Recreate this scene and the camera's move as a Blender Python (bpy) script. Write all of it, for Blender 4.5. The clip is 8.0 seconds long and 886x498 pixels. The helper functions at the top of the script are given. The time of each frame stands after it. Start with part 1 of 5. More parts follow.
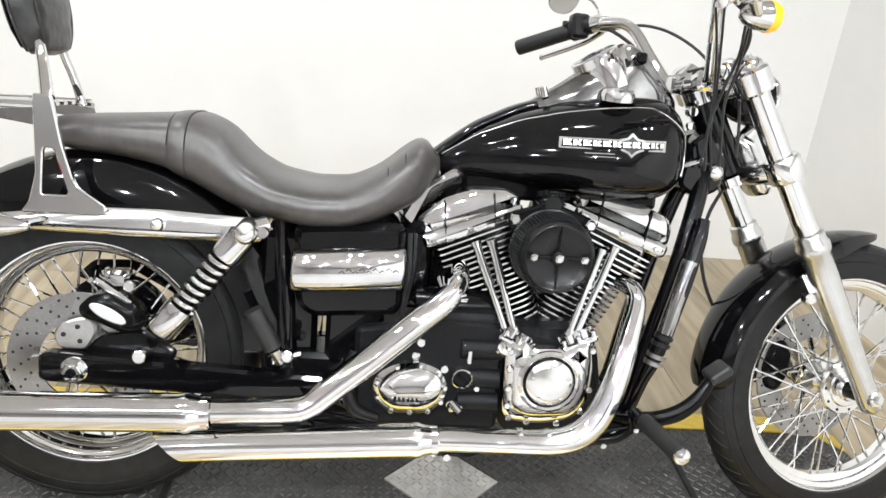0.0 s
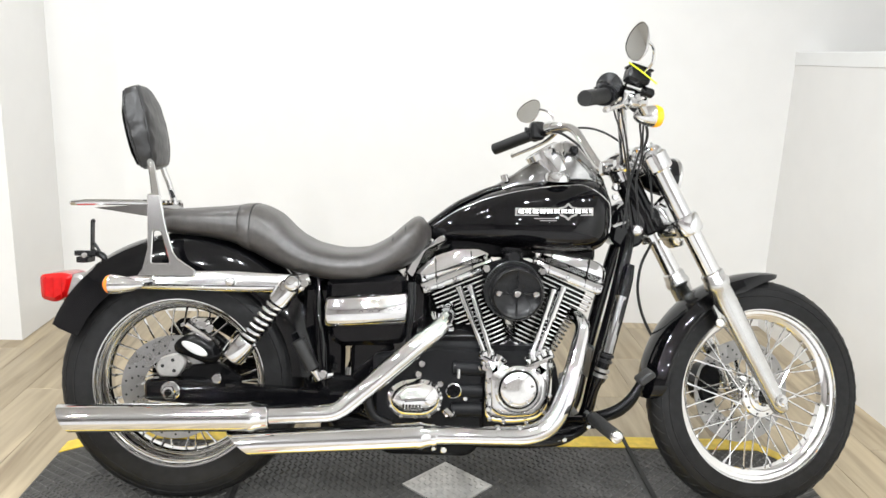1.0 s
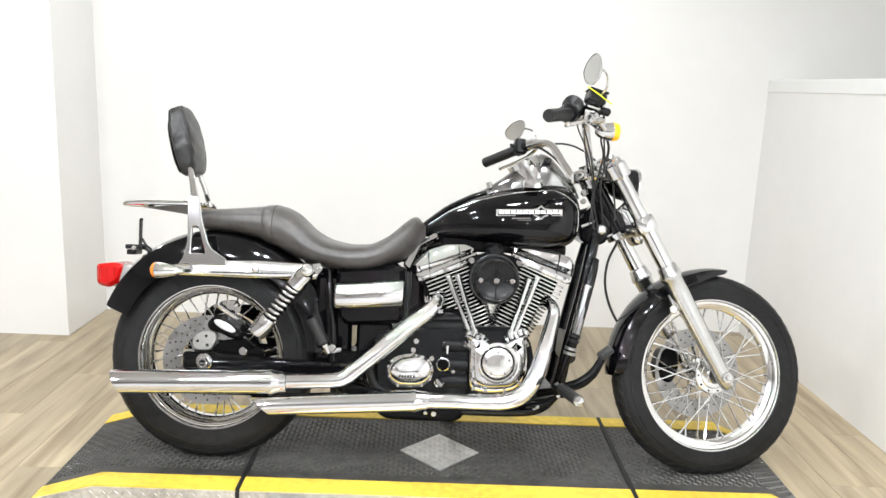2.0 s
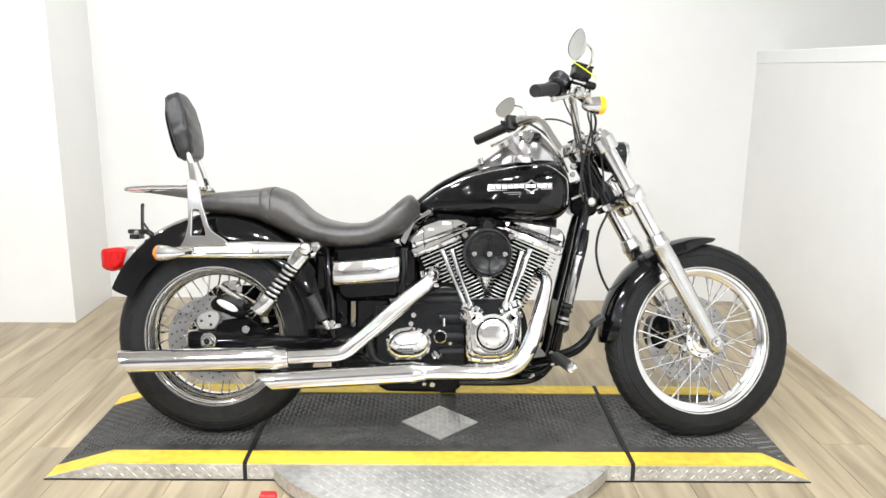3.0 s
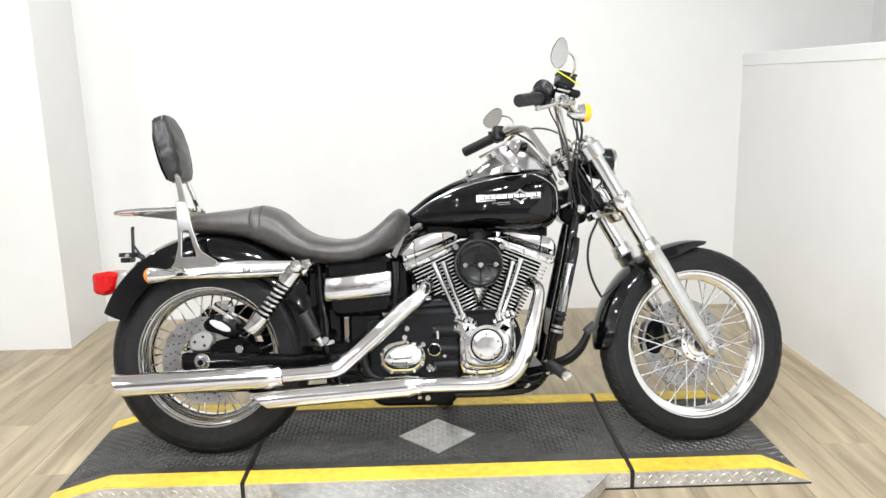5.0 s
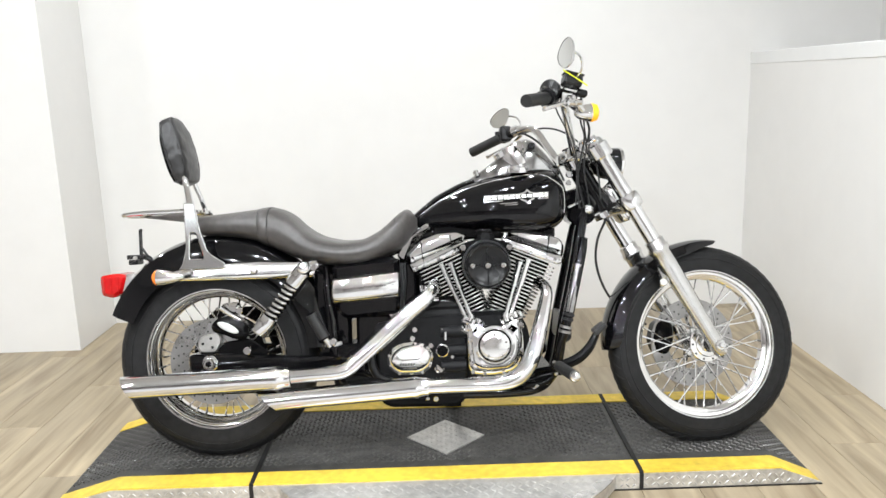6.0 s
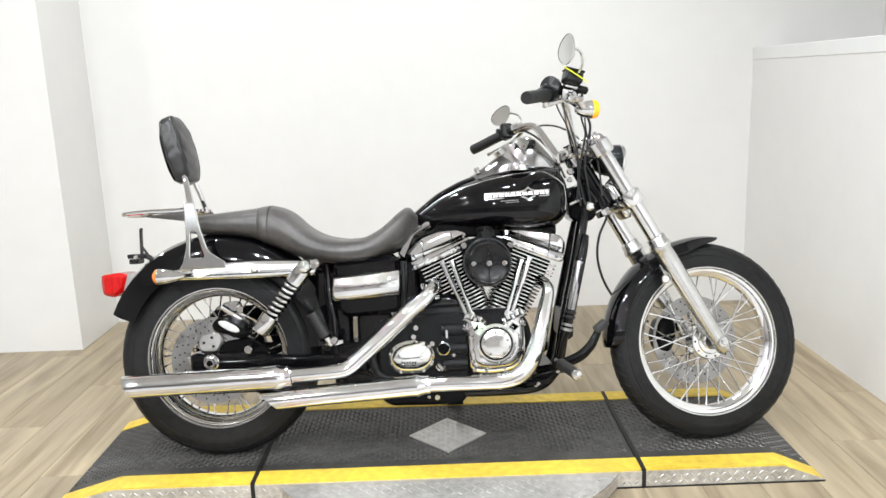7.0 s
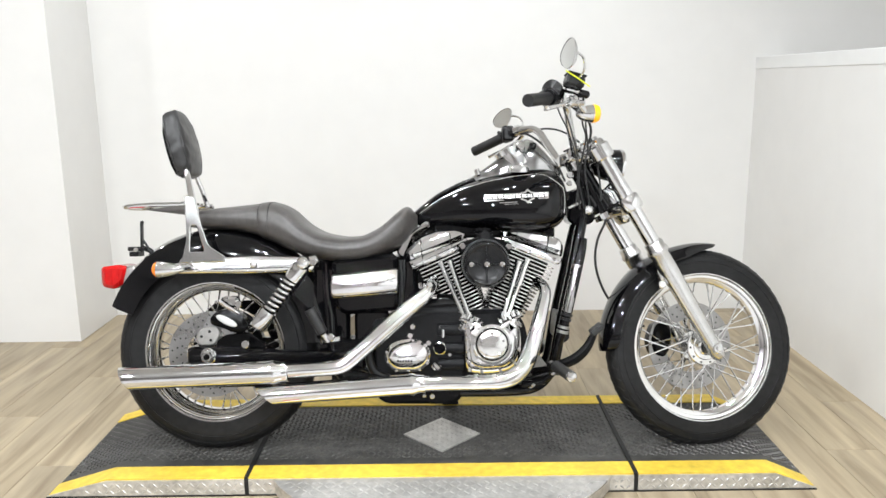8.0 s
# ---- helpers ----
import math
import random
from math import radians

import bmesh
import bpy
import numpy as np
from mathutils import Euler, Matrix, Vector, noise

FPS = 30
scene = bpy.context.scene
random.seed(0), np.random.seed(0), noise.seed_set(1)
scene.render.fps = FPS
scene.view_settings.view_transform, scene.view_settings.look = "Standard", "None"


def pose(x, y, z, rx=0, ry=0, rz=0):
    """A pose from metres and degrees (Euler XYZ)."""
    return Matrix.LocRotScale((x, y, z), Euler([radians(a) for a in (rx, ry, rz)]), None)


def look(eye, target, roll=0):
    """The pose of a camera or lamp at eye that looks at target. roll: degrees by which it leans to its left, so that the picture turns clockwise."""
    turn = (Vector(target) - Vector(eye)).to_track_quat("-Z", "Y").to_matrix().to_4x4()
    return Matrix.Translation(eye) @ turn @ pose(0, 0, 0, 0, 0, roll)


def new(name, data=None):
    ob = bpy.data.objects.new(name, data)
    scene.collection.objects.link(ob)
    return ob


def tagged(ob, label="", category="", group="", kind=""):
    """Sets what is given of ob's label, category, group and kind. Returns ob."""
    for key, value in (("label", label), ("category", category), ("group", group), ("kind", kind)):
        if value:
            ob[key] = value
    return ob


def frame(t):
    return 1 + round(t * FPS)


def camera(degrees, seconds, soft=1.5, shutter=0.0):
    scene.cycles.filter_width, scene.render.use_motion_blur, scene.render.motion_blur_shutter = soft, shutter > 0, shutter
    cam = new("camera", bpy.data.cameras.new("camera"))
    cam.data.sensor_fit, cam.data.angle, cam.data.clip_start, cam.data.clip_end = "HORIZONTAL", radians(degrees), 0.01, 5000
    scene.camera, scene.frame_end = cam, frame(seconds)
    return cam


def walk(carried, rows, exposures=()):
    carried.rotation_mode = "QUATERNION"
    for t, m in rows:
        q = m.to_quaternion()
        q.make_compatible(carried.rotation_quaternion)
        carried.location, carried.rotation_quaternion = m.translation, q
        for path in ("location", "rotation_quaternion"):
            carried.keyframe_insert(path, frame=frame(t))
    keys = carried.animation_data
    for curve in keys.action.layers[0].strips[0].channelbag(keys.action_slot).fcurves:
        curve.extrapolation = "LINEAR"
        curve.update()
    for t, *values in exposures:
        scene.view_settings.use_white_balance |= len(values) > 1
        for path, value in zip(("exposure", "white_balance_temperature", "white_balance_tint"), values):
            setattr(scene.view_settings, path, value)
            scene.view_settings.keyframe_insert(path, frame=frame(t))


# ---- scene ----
cam = camera(58.8, 8.0)
PATH = [
    (0, (0.527, -1.493, 1.224), (0.733, 0.352, 0.48), 6.0),
    (0.5, (0.622, -1.778, 1.241), (0.819, 0.107, 0.602), 4.9),
    (1, (0.608, -2.074, 1.271), (0.697, -0.135, 0.791), 2.4),
    (1.5, (0.633, -2.288, 1.281), (0.676, -0.328, 0.884), 1.4),
    (1.7, (0.669, -2.377, 1.264), (0.703, -0.418, 0.861), 2.4),
    (2.8, (0.698, -2.519, 1.255), (0.724, -0.564, 0.83), 1.5),
    (3, (0.708, -2.531, 1.25), (0.738, -0.582, 0.799), 0.7),
    (3.5, (0.716, -2.535, 1.246), (0.764, -0.584, 0.809), -0.4),
    (4, (0.728, -2.539, 1.246), (0.783, -0.583, 0.829), -0.7),
    (4.5, (0.734, -2.536, 1.247), (0.78, -0.581, 0.828), -1.0),
    (6, (0.734, -2.527, 1.251), (0.748, -0.572, 0.832), -1.7),
    (6.5, (0.729, -2.525, 1.249), (0.743, -0.57, 0.83), -1.8),
    (7, (0.741, -2.52, 1.249), (0.747, -0.565, 0.825), -2.0),
    (7.5, (0.744, -2.521, 1.248), (0.755, -0.568, 0.818), -1.1),
    (8, (0.748, -2.534, 1.244), (0.752, -0.578, 0.826), -0.6),
]
EXPOSURES = [(0.0, -0.02, 6490, 10), (0.5, -0.02, 6510, 10), (1.0, -0.03, 6520, 10), (3.0, 0.0, 6520, 10), (4.5, -0.05, 6500, 10), (6.0, -0.14, 6470, 10), (8.0, -0.18, 6470, 10)]
walk(cam, [(t, look(eye, target, roll)) for t, eye, target, roll in PATH], EXPOSURES)

# ---------- world and lamps ----------
world = bpy.data.worlds.new("showroom_air")
world.use_nodes = True
world.node_tree.nodes["Background"].inputs[0].default_value = (0.9, 0.95, 1.0, 1)
world.node_tree.nodes["Background"].inputs[1].default_value = 0.3
scene.world = world
CEILING, FRONT = 2.75, -9.0
LAMP_SPOTS = [(-2.2, -0.5), (-0.75, -0.95), (0.55, -0.65), (1.85, -0.85), (-0.5, 0.75), (1.15, 0.8), (-1.5, -2.7), (0.25, -2.5), (1.9, -2.8), (-0.9, -4.4), (1.1, -4.3), (-2.0, -6.6), (0.2, -6.5), (2.1, -6.7)]
LAMP_POWER = 33.5


def ceiling_lamp(x, y, power):
    data = bpy.data.lights.new("downlight", "AREA")
    data.shape, data.size, data.energy, data.color = "DISK", 0.085, power, (0.93, 0.97, 1.0)
    ob = new("downlight", data)
    ob.matrix_world = look((x, y, CEILING - 0.03), (x, y, 0))
    return ob


for lx, ly in LAMP_SPOTS:
    strength = LAMP_POWER * (0.75 if lx < -2.0 else 0.35 if ly > 0.5 else 0.75 if ly > -1.5 else 1.9)
    if -3.0 < ly < 0.5 and lx > -2.0:
        for side in (-0.13, 0.13):
            ceiling_lamp(lx + side, ly + 0.3 * side, strength / 2)
    else:
        ceiling_lamp(lx, ly, strength)

# ---------- materials ----------
def material(name, colour, rough=0.5, metal=0.0, coat=0.0, vary=0.06, grain=60.0, bump=0.0, bump_scale=200.0, rough_vary=0.05, emit=0.0, trans=0.0, spec=0.5):
    """A principled surface with two scales of tone variation, roughness variation and fine relief."""
    m = bpy.data.materials.new(name)
    m.use_nodes = True
    nt = m.node_tree
    b = nt.nodes["Principled BSDF"]
    b.inputs["Metallic"].default_value = metal
    b.inputs["Coat Weight"].default_value = coat
    b.inputs["Specular IOR Level"].default_value = spec
    b.inputs["Coat Roughness"].default_value = 0.03
    b.inputs["Transmission Weight"].default_value = trans
    tc = nt.nodes.new("ShaderNodeTexCoord")

    def noise_at(scale, detail=4.0):
        n = nt.nodes.new("ShaderNodeTexNoise")
        n.inputs["Scale"].default_value = scale
        n.inputs["Detail"].default_value = detail
        nt.links.new(tc.outputs["Object"], n.inputs["Vector"])
        return n

    fine, broad = noise_at(grain), noise_at(grain / 14.0, 3.0)
    mix = nt.nodes.new("ShaderNodeMix")
    mix.data_type = "FLOAT"
    mix.inputs[0].default_value = 0.5
    nt.links.new(fine.outputs["Fac"], mix.inputs[2])
    nt.links.new(broad.outputs["Fac"], mix.inputs[3])
    ramp = nt.nodes.new("ShaderNodeValToRGB")
    lo = [max(0.0, c * (1 - 2 * vary)) for c in colour]
    hi = [min(1.0, c * (1 + 2 * vary)) for c in colour]
    ramp.color_ramp.elements[0].position, ramp.color_ramp.elements[1].position = 0.3, 0.7
    ramp.color_ramp.elements[0].color, ramp.color_ramp.elements[1].color = (*lo, 1), (*hi, 1)
    nt.links.new(mix.outputs[0], ramp.inputs[0])
    nt.links.new(ramp.outputs[0], b.inputs["Base Color"])
    rr = nt.nodes.new("ShaderNodeMapRange")
    rr.inputs[1].default_value, rr.inputs[2].default_value = 0.3, 0.7
    rr.inputs[3].default_value, rr.inputs[4].default_value = max(0.0, rough - rough_vary), min(1.0, rough + rough_vary)
    nt.links.new(broad.outputs["Fac"], rr.inputs[0])
    nt.links.new(rr.outputs[0], b.inputs["Roughness"])
    if bump > 0:
        bn = nt.nodes.new("ShaderNodeBump")
        bn.inputs["Strength"].default_value = bump
        bn.inputs["Distance"].default_value = 0.002
        n2 = noise_at(bump_scale, 2.0)
        nt.links.new(n2.outputs["Fac"], bn.inputs["Height"])
        nt.links.new(bn.outputs[0], b.inputs["Normal"])
    if emit > 0:
        b.inputs["Emission Color"].default_value = (*colour, 1)
        b.inputs["Emission Strength"].default_value = emit
    return m


CHROME = material("chrome", (0.74, 0.745, 0.75), 0.035, 1.0, vary=0.02, grain=30, rough_vary=0.02)
BRIGHT = material("bright_plated_steel", (0.8, 0.805, 0.81), 0.17, 1.0, vary=0.03, grain=30, rough_vary=0.05)
CAST = material("cast_chrome", (0.78, 0.785, 0.79), 0.05, 1.0, vary=0.03, grain=30, bump=0.12, bump_scale=42, rough_vary=0.03)
POLISHED = material("polished_alloy", (0.82, 0.82, 0.81), 0.17, 1.0, vary=0.04, grain=50, rough_vary=0.06)
FORK = material("satin_fork_alloy", (0.66, 0.66, 0.655), 0.24, 1.0, vary=0.04, grain=50, rough_vary=0.05)
SMOKED = material("dark_plated_sleeve", (0.42, 0.42, 0.42), 0.12, 1.0, vary=0.3, grain=24, rough_vary=0.05)
RIM = material("bright_rim_chrome", (0.86, 0.86, 0.86), 0.07, 1.0, vary=0.03, grain=40, rough_vary=0.05)
BADGE = material("pale_cast_alloy", (0.66, 0.66, 0.645), 0.4, 0.6, vary=0.04, grain=80)
SATIN = material("satin_alloy", (0.62, 0.61, 0.58), 0.36, 1.0, vary=0.06, grain=80, rough_vary=0.08)
STEEL = material("brushed_steel", (0.5, 0.49, 0.47), 0.33, 1.0, vary=0.08, grain=120, rough_vary=0.08)
PAINT = material("black_lacquer", (0.0025, 0.0025, 0.003), 0.05, 0.0, vary=0.1, grain=40, rough_vary=0.02, spec=0.36)
WRINKLE = material("black_crinkle_coat", (0.008, 0.008, 0.0087), 0.36, 0.0, vary=0.15, grain=150, bump=0.25, bump_scale=700, rough_vary=0.06, spec=0.14)
SATIN_BLACK = material("satin_black_enamel", (0.003, 0.003, 0.0033), 0.17, 0.0, vary=0.12, grain=60, rough_vary=0.08, spec=0.16)
PLASTIC = material("black_plastic", (0.009, 0.009, 0.0095), 0.36, 0.0, vary=0.12, grain=120, bump=0.1, bump_scale=500, spec=0.35)
LEATHER = material("black_leather", (0.044, 0.0395, 0.0365), 0.36, 0.0, vary=0.25, grain=60, bump=0.14, bump_scale=420, rough_vary=0.08, spec=0.7)
RUBBER = material("tyre_rubber", (0.0085, 0.0085, 0.0088), 0.46, 0.0, vary=0.35, grain=50, bump=0.2, bump_scale=260, rough_vary=0.14, spec=0.26)
GRIP = material("grip_rubber", (0.012, 0.012, 0.012), 0.45, 0.0, vary=0.15, grain=150, bump=0.2, bump_scale=600)
RED_LENS = material("red_lens", (0.42, 0.005, 0.005), 0.16, 0.0, coat=0.2, vary=0.15, grain=90, bump=0.4, bump_scale=180)
AMBER_LENS = material("amber_lens", (0.96, 0.42, 0.012), 0.15, 0.0, coat=0.4, vary=0.06, grain=60, emit=0.35)
DEEP_AMBER = material("deep_amber_lens", (0.8, 0.2, 0.02), 0.15, 0.0, coat=0.4, vary=0.06, grain=60, emit=0.15)
MIRROR = material("mirror_glass", (0.9, 0.92, 0.92), 0.02, 1.0, vary=0.01, grain=10, rough_vary=0.01)
GLASS = material("clear_lens", (0.9, 0.93, 0.95), 0.04, 0.0, vary=0.01, grain=10, trans=0.9, rough_vary=0.02)
YELLOW_TAPE = material("yellow_safety_paint", (0.66, 0.465, 0.05), 0.5, 0.0, vary=0.17, grain=35, bump=0.2, bump_scale=160, rough_vary=0.1)
TIE = material("yellow_tie", (0.75, 0.78, 0.03), 0.4, 0.0, vary=0.05)
MAT_RUBBER = material("ribbed_black_mat", (0.038, 0.0365, 0.034), 0.5, 0.0, vary=0.42, grain=25, bump=0.2, bump_scale=300, rough_vary=0.12)
MAT_BAR = material("worn_tread_bar", (0.062, 0.06, 0.056), 0.3, 0.0, vary=0.35, grain=30, rough_vary=0.1, spec=0.7)
DECK_STEEL = material("worn_tread_plate", (0.54, 0.525, 0.5), 0.36, 0.6, vary=0.16, grain=40, bump=0.15, bump_scale=250, rough_vary=0.14)
DECK_EDGE = material("dull_plate_edge", (0.56, 0.54, 0.5), 0.45, 0.6, vary=0.2, grain=60, bump=0.1, bump_scale=250, rough_vary=0.12)
# Black for rubber seals and for shade painted into holes, grooves and creases.
GAP = material("dark_seal_and_recess_shade", (0.005, 0.005, 0.005), 0.7, 0.0)
WALL = material("white_wall_paint", (0.745, 0.735, 0.715), 0.42, 0.0, vary=0.012, grain=9, bump=0.06, bump_scale=260, rough_vary=0.06)
TRIM = material("white_gloss_trim", (0.75, 0.75, 0.74), 0.3, 0.0, vary=0.015, grain=12)
CEIL = material("matt_ceiling_paint", (0.66, 0.645, 0.63), 0.85, 0.0, vary=0.06, grain=6)
# Grey stands in for the dimness of the room's unseen depth in reflections.
DIM_WALL = material("grey_unseen_wall", (0.36, 0.335, 0.32), 0.7, 0.0, vary=0.12, grain=5)
CREASED = material("creased_black_leather", (0.016, 0.0155, 0.0155), 0.36, 0.0, vary=0.25, grain=60, bump=0.9, bump_scale=34, rough_vary=0.08, spec=0.55)
FILTER = material("gloss_black_cover", (0.006, 0.006, 0.0065), 0.24, 0.0, vary=0.12, grain=80, rough_vary=0.05, spec=0.3)
# Neutral grey chosen for what the chrome mirrors from below.
REFLECTED_FLOOR = material("grey_reflected_floor", (0.36, 0.347, 0.335), 0.38, 0.0, vary=0.05, grain=8)
RED_PLASTIC = material("red_plastic", (0.7, 0.03, 0.03), 0.4, 0.0)
WIRE = material("cable_sleeve", (0.012, 0.012, 0.012), 0.4, 0.0)
DISC_STEEL = material("brake_disc_steel", (0.36, 0.355, 0.348), 0.3, 1.0, vary=0.05, grain=160, rough_vary=0.06)


def plank_material():
    m = material("light_oak_vinyl", (0.5, 0.4, 0.27), 0.42, 0.0, vary=0.06, grain=12, bump=0.08, bump_scale=180, rough_vary=0.1)
    nt = m.node_tree
    b = nt.nodes["Principled BSDF"]
    tc = [n for n in nt.nodes if n.type == "TEX_COORD"][0]
    info = nt.nodes.new("ShaderNodeObjectInfo")
    mp = nt.nodes.new("ShaderNodeMapping")
    mp.inputs["Scale"].default_value = (22.0, 1.8, 1.0)
    nt.links.new(tc.outputs["Object"], mp.inputs["Vector"])
    shift = nt.nodes.new("ShaderNodeVectorMath")
    shift.operation = "ADD"
    scl = nt.nodes.new("ShaderNodeMath")
    scl.operation = "MULTIPLY"
    scl.inputs[1].default_value = 40.0
    nt.links.new(info.outputs["Random"], scl.inputs[0])
    nt.links.new(mp.outputs[0], shift.inputs[0])
    nt.links.new(scl.outputs[0], shift.inputs[1])
    g = nt.nodes.new("ShaderNodeTexNoise")
    g.inputs["Scale"].default_value = 1.0
    g.inputs["Detail"].default_value = 6.0
    g.inputs["Distortion"].default_value = 0.6
    nt.links.new(shift.outputs[0], g.inputs["Vector"])
    r = nt.nodes.new("ShaderNodeValToRGB")
    e = r.color_ramp.elements
    e[0].position, e[0].color = 0.3, (0.3, 0.23, 0.144, 1)
    e[1].position, e[1].color = 0.7, (0.58, 0.468, 0.31, 1)
    mid = e.new(0.5)
    mid.color = (0.445, 0.362, 0.24, 1)
    nt.links.new(g.outputs["Fac"], r.inputs[0])
    hsv = nt.nodes.new("ShaderNodeHueSaturation")
    rng = nt.nodes.new("ShaderNodeMapRange")
    rng.inputs[3].default_value, rng.inputs[4].default_value = 0.63, 0.79
    nt.links.new(info.outputs["Random"], rng.inputs[0])
    nt.links.new(rng.outputs[0], hsv.inputs["Value"])
    nt.links.new(r.outputs[0], hsv.inputs["Color"])
    nt.links.new(hsv.outputs[0], b.inputs["Base Color"])
    return m


PLANK = plank_material()


# ---------- mesh tools: each gives (vertices, faces) ----------
def curve_through(points, n):
    """n points on a Catmull-Rom curve through the given ones."""
    p = [np.array(q, float) for q in points]
    p = [2 * p[0] - p[1]] + p + [2 * p[-1] - p[-2]]
    out = []
    m = len(p) - 3
    for i in range(n):
        u = i / (n - 1) * m
        k = min(int(u), m - 1)
        t = u - k
        a, b, c, d = p[k:k + 4]
        out.append(0.5 * (2 * b + (c - a) * t + (2 * a - 5 * b + 4 * c - d) * t * t + (3 * b - a - 3 * c + d) * t ** 3))
    return out


def sample(xs, values, x):
    return float(np.interp(x, xs, values))


def skin(rings, closed=True, caps=True):
    """Faces between rings of equally many points."""
    n = len(rings[0])
    verts = [tuple(float(c) for c in v) for r in rings for v in r]
    faces = []
    for i in range(len(rings) - 1):
        for j in range(n if closed else n - 1):
            k = (j + 1) % n
            faces.append((i * n + j, i * n + k, (i + 1) * n + k, (i + 1) * n + j))
    if caps and closed:
        faces.append(tuple(range(n - 1, -1, -1)))
        faces.append(tuple(range((len(rings) - 1) * n, len(rings) * n)))
    return verts, faces


def join(*shapes):
    verts, faces = [], []
    for v, f in shapes:
        o = len(verts)
        verts += list(v)
        faces += [tuple(i + o for i in q) for q in f]
    return verts, faces


def moved(shape, m):
    return [tuple(m @ Vector(v)) for v in shape[0]], shape[1]


def tube(points, radius, n=None, seg=12, flat=1.0, up=None):
    """A round bar along a smooth path; radius is a number or a list along the path."""
    pts = curve_through(points, n) if n else [np.array(p, float) for p in points]
    m = len(pts)
    rad = [radius] * m if isinstance(radius, (int, float)) else [sample(np.linspace(0, 1, len(radius)), radius, i / (m - 1)) for i in range(m)]
    tan = [pts[min(i + 1, m - 1)] - pts[max(i - 1, 0)] for i in range(m)]
    tan = [t / (np.linalg.norm(t) + 1e-9) for t in tan]
    ref = np.array(up, float) if up is not None else (np.array([0, 1.0, 0]) if abs(tan[0][1]) < 0.9 else np.array([1.0, 0, 0]))
    rings = []
    for p, t, r in zip(pts, tan, rad):
        a = ref - t * (ref @ t)
        a /= np.linalg.norm(a) + 1e-9
        b = np.cross(t, a)
        ref = a
        rings.append([p + r * (math.cos(w) * a + flat * math.sin(w) * b) for w in (2 * math.pi * j / seg for j in range(seg))])
    return skin(rings)


def lathe(profile, seg=48, start=0.0, end=360.0, at=(0, 0, 0)):
    """Turns a profile of (radius, y) round the y axis; angle 0 is +x, 90 is +z."""
    full = abs(end - start) >= 359.9
    k = seg if full else seg + 1
    rings = []
    for i in range(k):
        w = radians(start + (end - start) * i / seg)
        rings.append([(at[0] + r * math.cos(w), at[1] + y, at[2] + r * math.sin(w)) for r, y in profile])
    n = len(profile)
    verts = [v for r in rings for v in r]
    faces = []
    for i in range(seg):
        j = (i + 1) % k
        for q in range(n - 1):
            faces.append((i * n + q, i * n + q + 1, j * n + q + 1, j * n + q))
    return verts, faces


def ring_profile(profile, seg=48, at=(0, 0, 0), start=0.0, end=360.0):
    """A closed profile turned round the y axis (a solid ring, or an arc of one with capped ends)."""
    v, f = lathe(profile + profile[:1], seg, start, end, at)
    if abs(end - start) < 359.9:
        n = len(profile) + 1
        f = f + [tuple(range(n - 1)), tuple(range(seg * n + n - 2, seg * n - 1, -1))]
    return v, f


def puck(centre, radius, y0, y1, bevel=0.002, seg=32):
    """A disc with rounded rims whose axis is y."""
    p = [(0.0001, y0), (radius - bevel, y0), (radius, y0 + bevel), (radius, y1 - bevel), (radius - bevel, y1), (0.0001, y1)]
    return lathe(p, seg, at=(centre[0], 0, centre[1]))


def rounded(points, r, n=4):
    """A 2D outline with its corners rounded by r."""
    out = []
    m = len(points)
    for i in range(m):
        p, a, b = (np.array(points[k % m], float) for k in (i, i - 1, i + 1))
        da, db = a - p, b - p
        la, lb = np.linalg.norm(da), np.linalg.norm(db)
        q = min(r, la * 0.45, lb * 0.45)
        pa, pb = p + da / la * q, p + db / lb * q
        for k in range(n + 1):
            t = k / n
            out.append((1 - t) ** 2 * pa + 2 * t * (1 - t) * p + t * t * pb)
    return out


def inset(points, d):
    m = len(points)
    area = sum(points[i][0] * points[(i + 1) % m][1] - points[(i + 1) % m][0] * points[i][1] for i in range(m))
    s = 1 if area > 0 else -1
    out = []
    for i in range(m):
        t = np.array(points[(i + 1) % m]) - np.array(points[i - 1])
        t = t / (np.linalg.norm(t) + 1e-9)
        out.append(np.array(points[i]) + s * d * np.array([-t[1], t[0]]))
    return out


def plate(outline, y0, y1, bevel=0.002, corner=0.0, dome=0.0):
    """A plate with an x-z outline between two y, with bevelled rims; dome pushes the y0 face out in steps."""
    o = rounded(outline, corner) if corner else [np.array(p, float) for p in outline]
    levels = [(inset(o, bevel), y1), (o, y1 - bevel), (o, y0 + bevel), (inset(o, bevel), y0)]
    if dome:
        levels += [(inset(o, bevel + 1.2 * dome), y0 - 0.5 * dome), (inset(o, bevel + 3.0 * dome), y0 - dome)]
    rings = [[(p[0], y, p[1]) for p in lv] for lv, y in levels]
    return skin(rings)


def block(cx, cy, cz, sx, sy, sz, bevel=0.004, corner=0.0):
    o = [(cx - sx / 2, cz - sz / 2), (cx + sx / 2, cz - sz / 2), (cx + sx / 2, cz + sz / 2), (cx - sx / 2, cz + sz / 2)]
    return plate(o, cy - sy / 2, cy + sy / 2, bevel, corner or bevel)


def slab(x0, x1, y0, y1, z0, z1, bevel=0.0):
    """An upright-standing box with the z faces bevelled."""
    b = bevel
    def r(d, z):
        return [(x0 + d, y0 + d, z), (x1 - d, y0 + d, z), (x1 - d, y1 - d, z), (x0 + d, y1 - d, z)]
    return skin([r(b, z0), r(0, z0 + b), r(0, z1 - b), r(b, z1)] if b else [r(0, z0), r(0, z1)])


def bolt(x, z, y, r=0.007, h=0.006):
    return puck((x, z), r, y - h, y, 0.0015, 10)


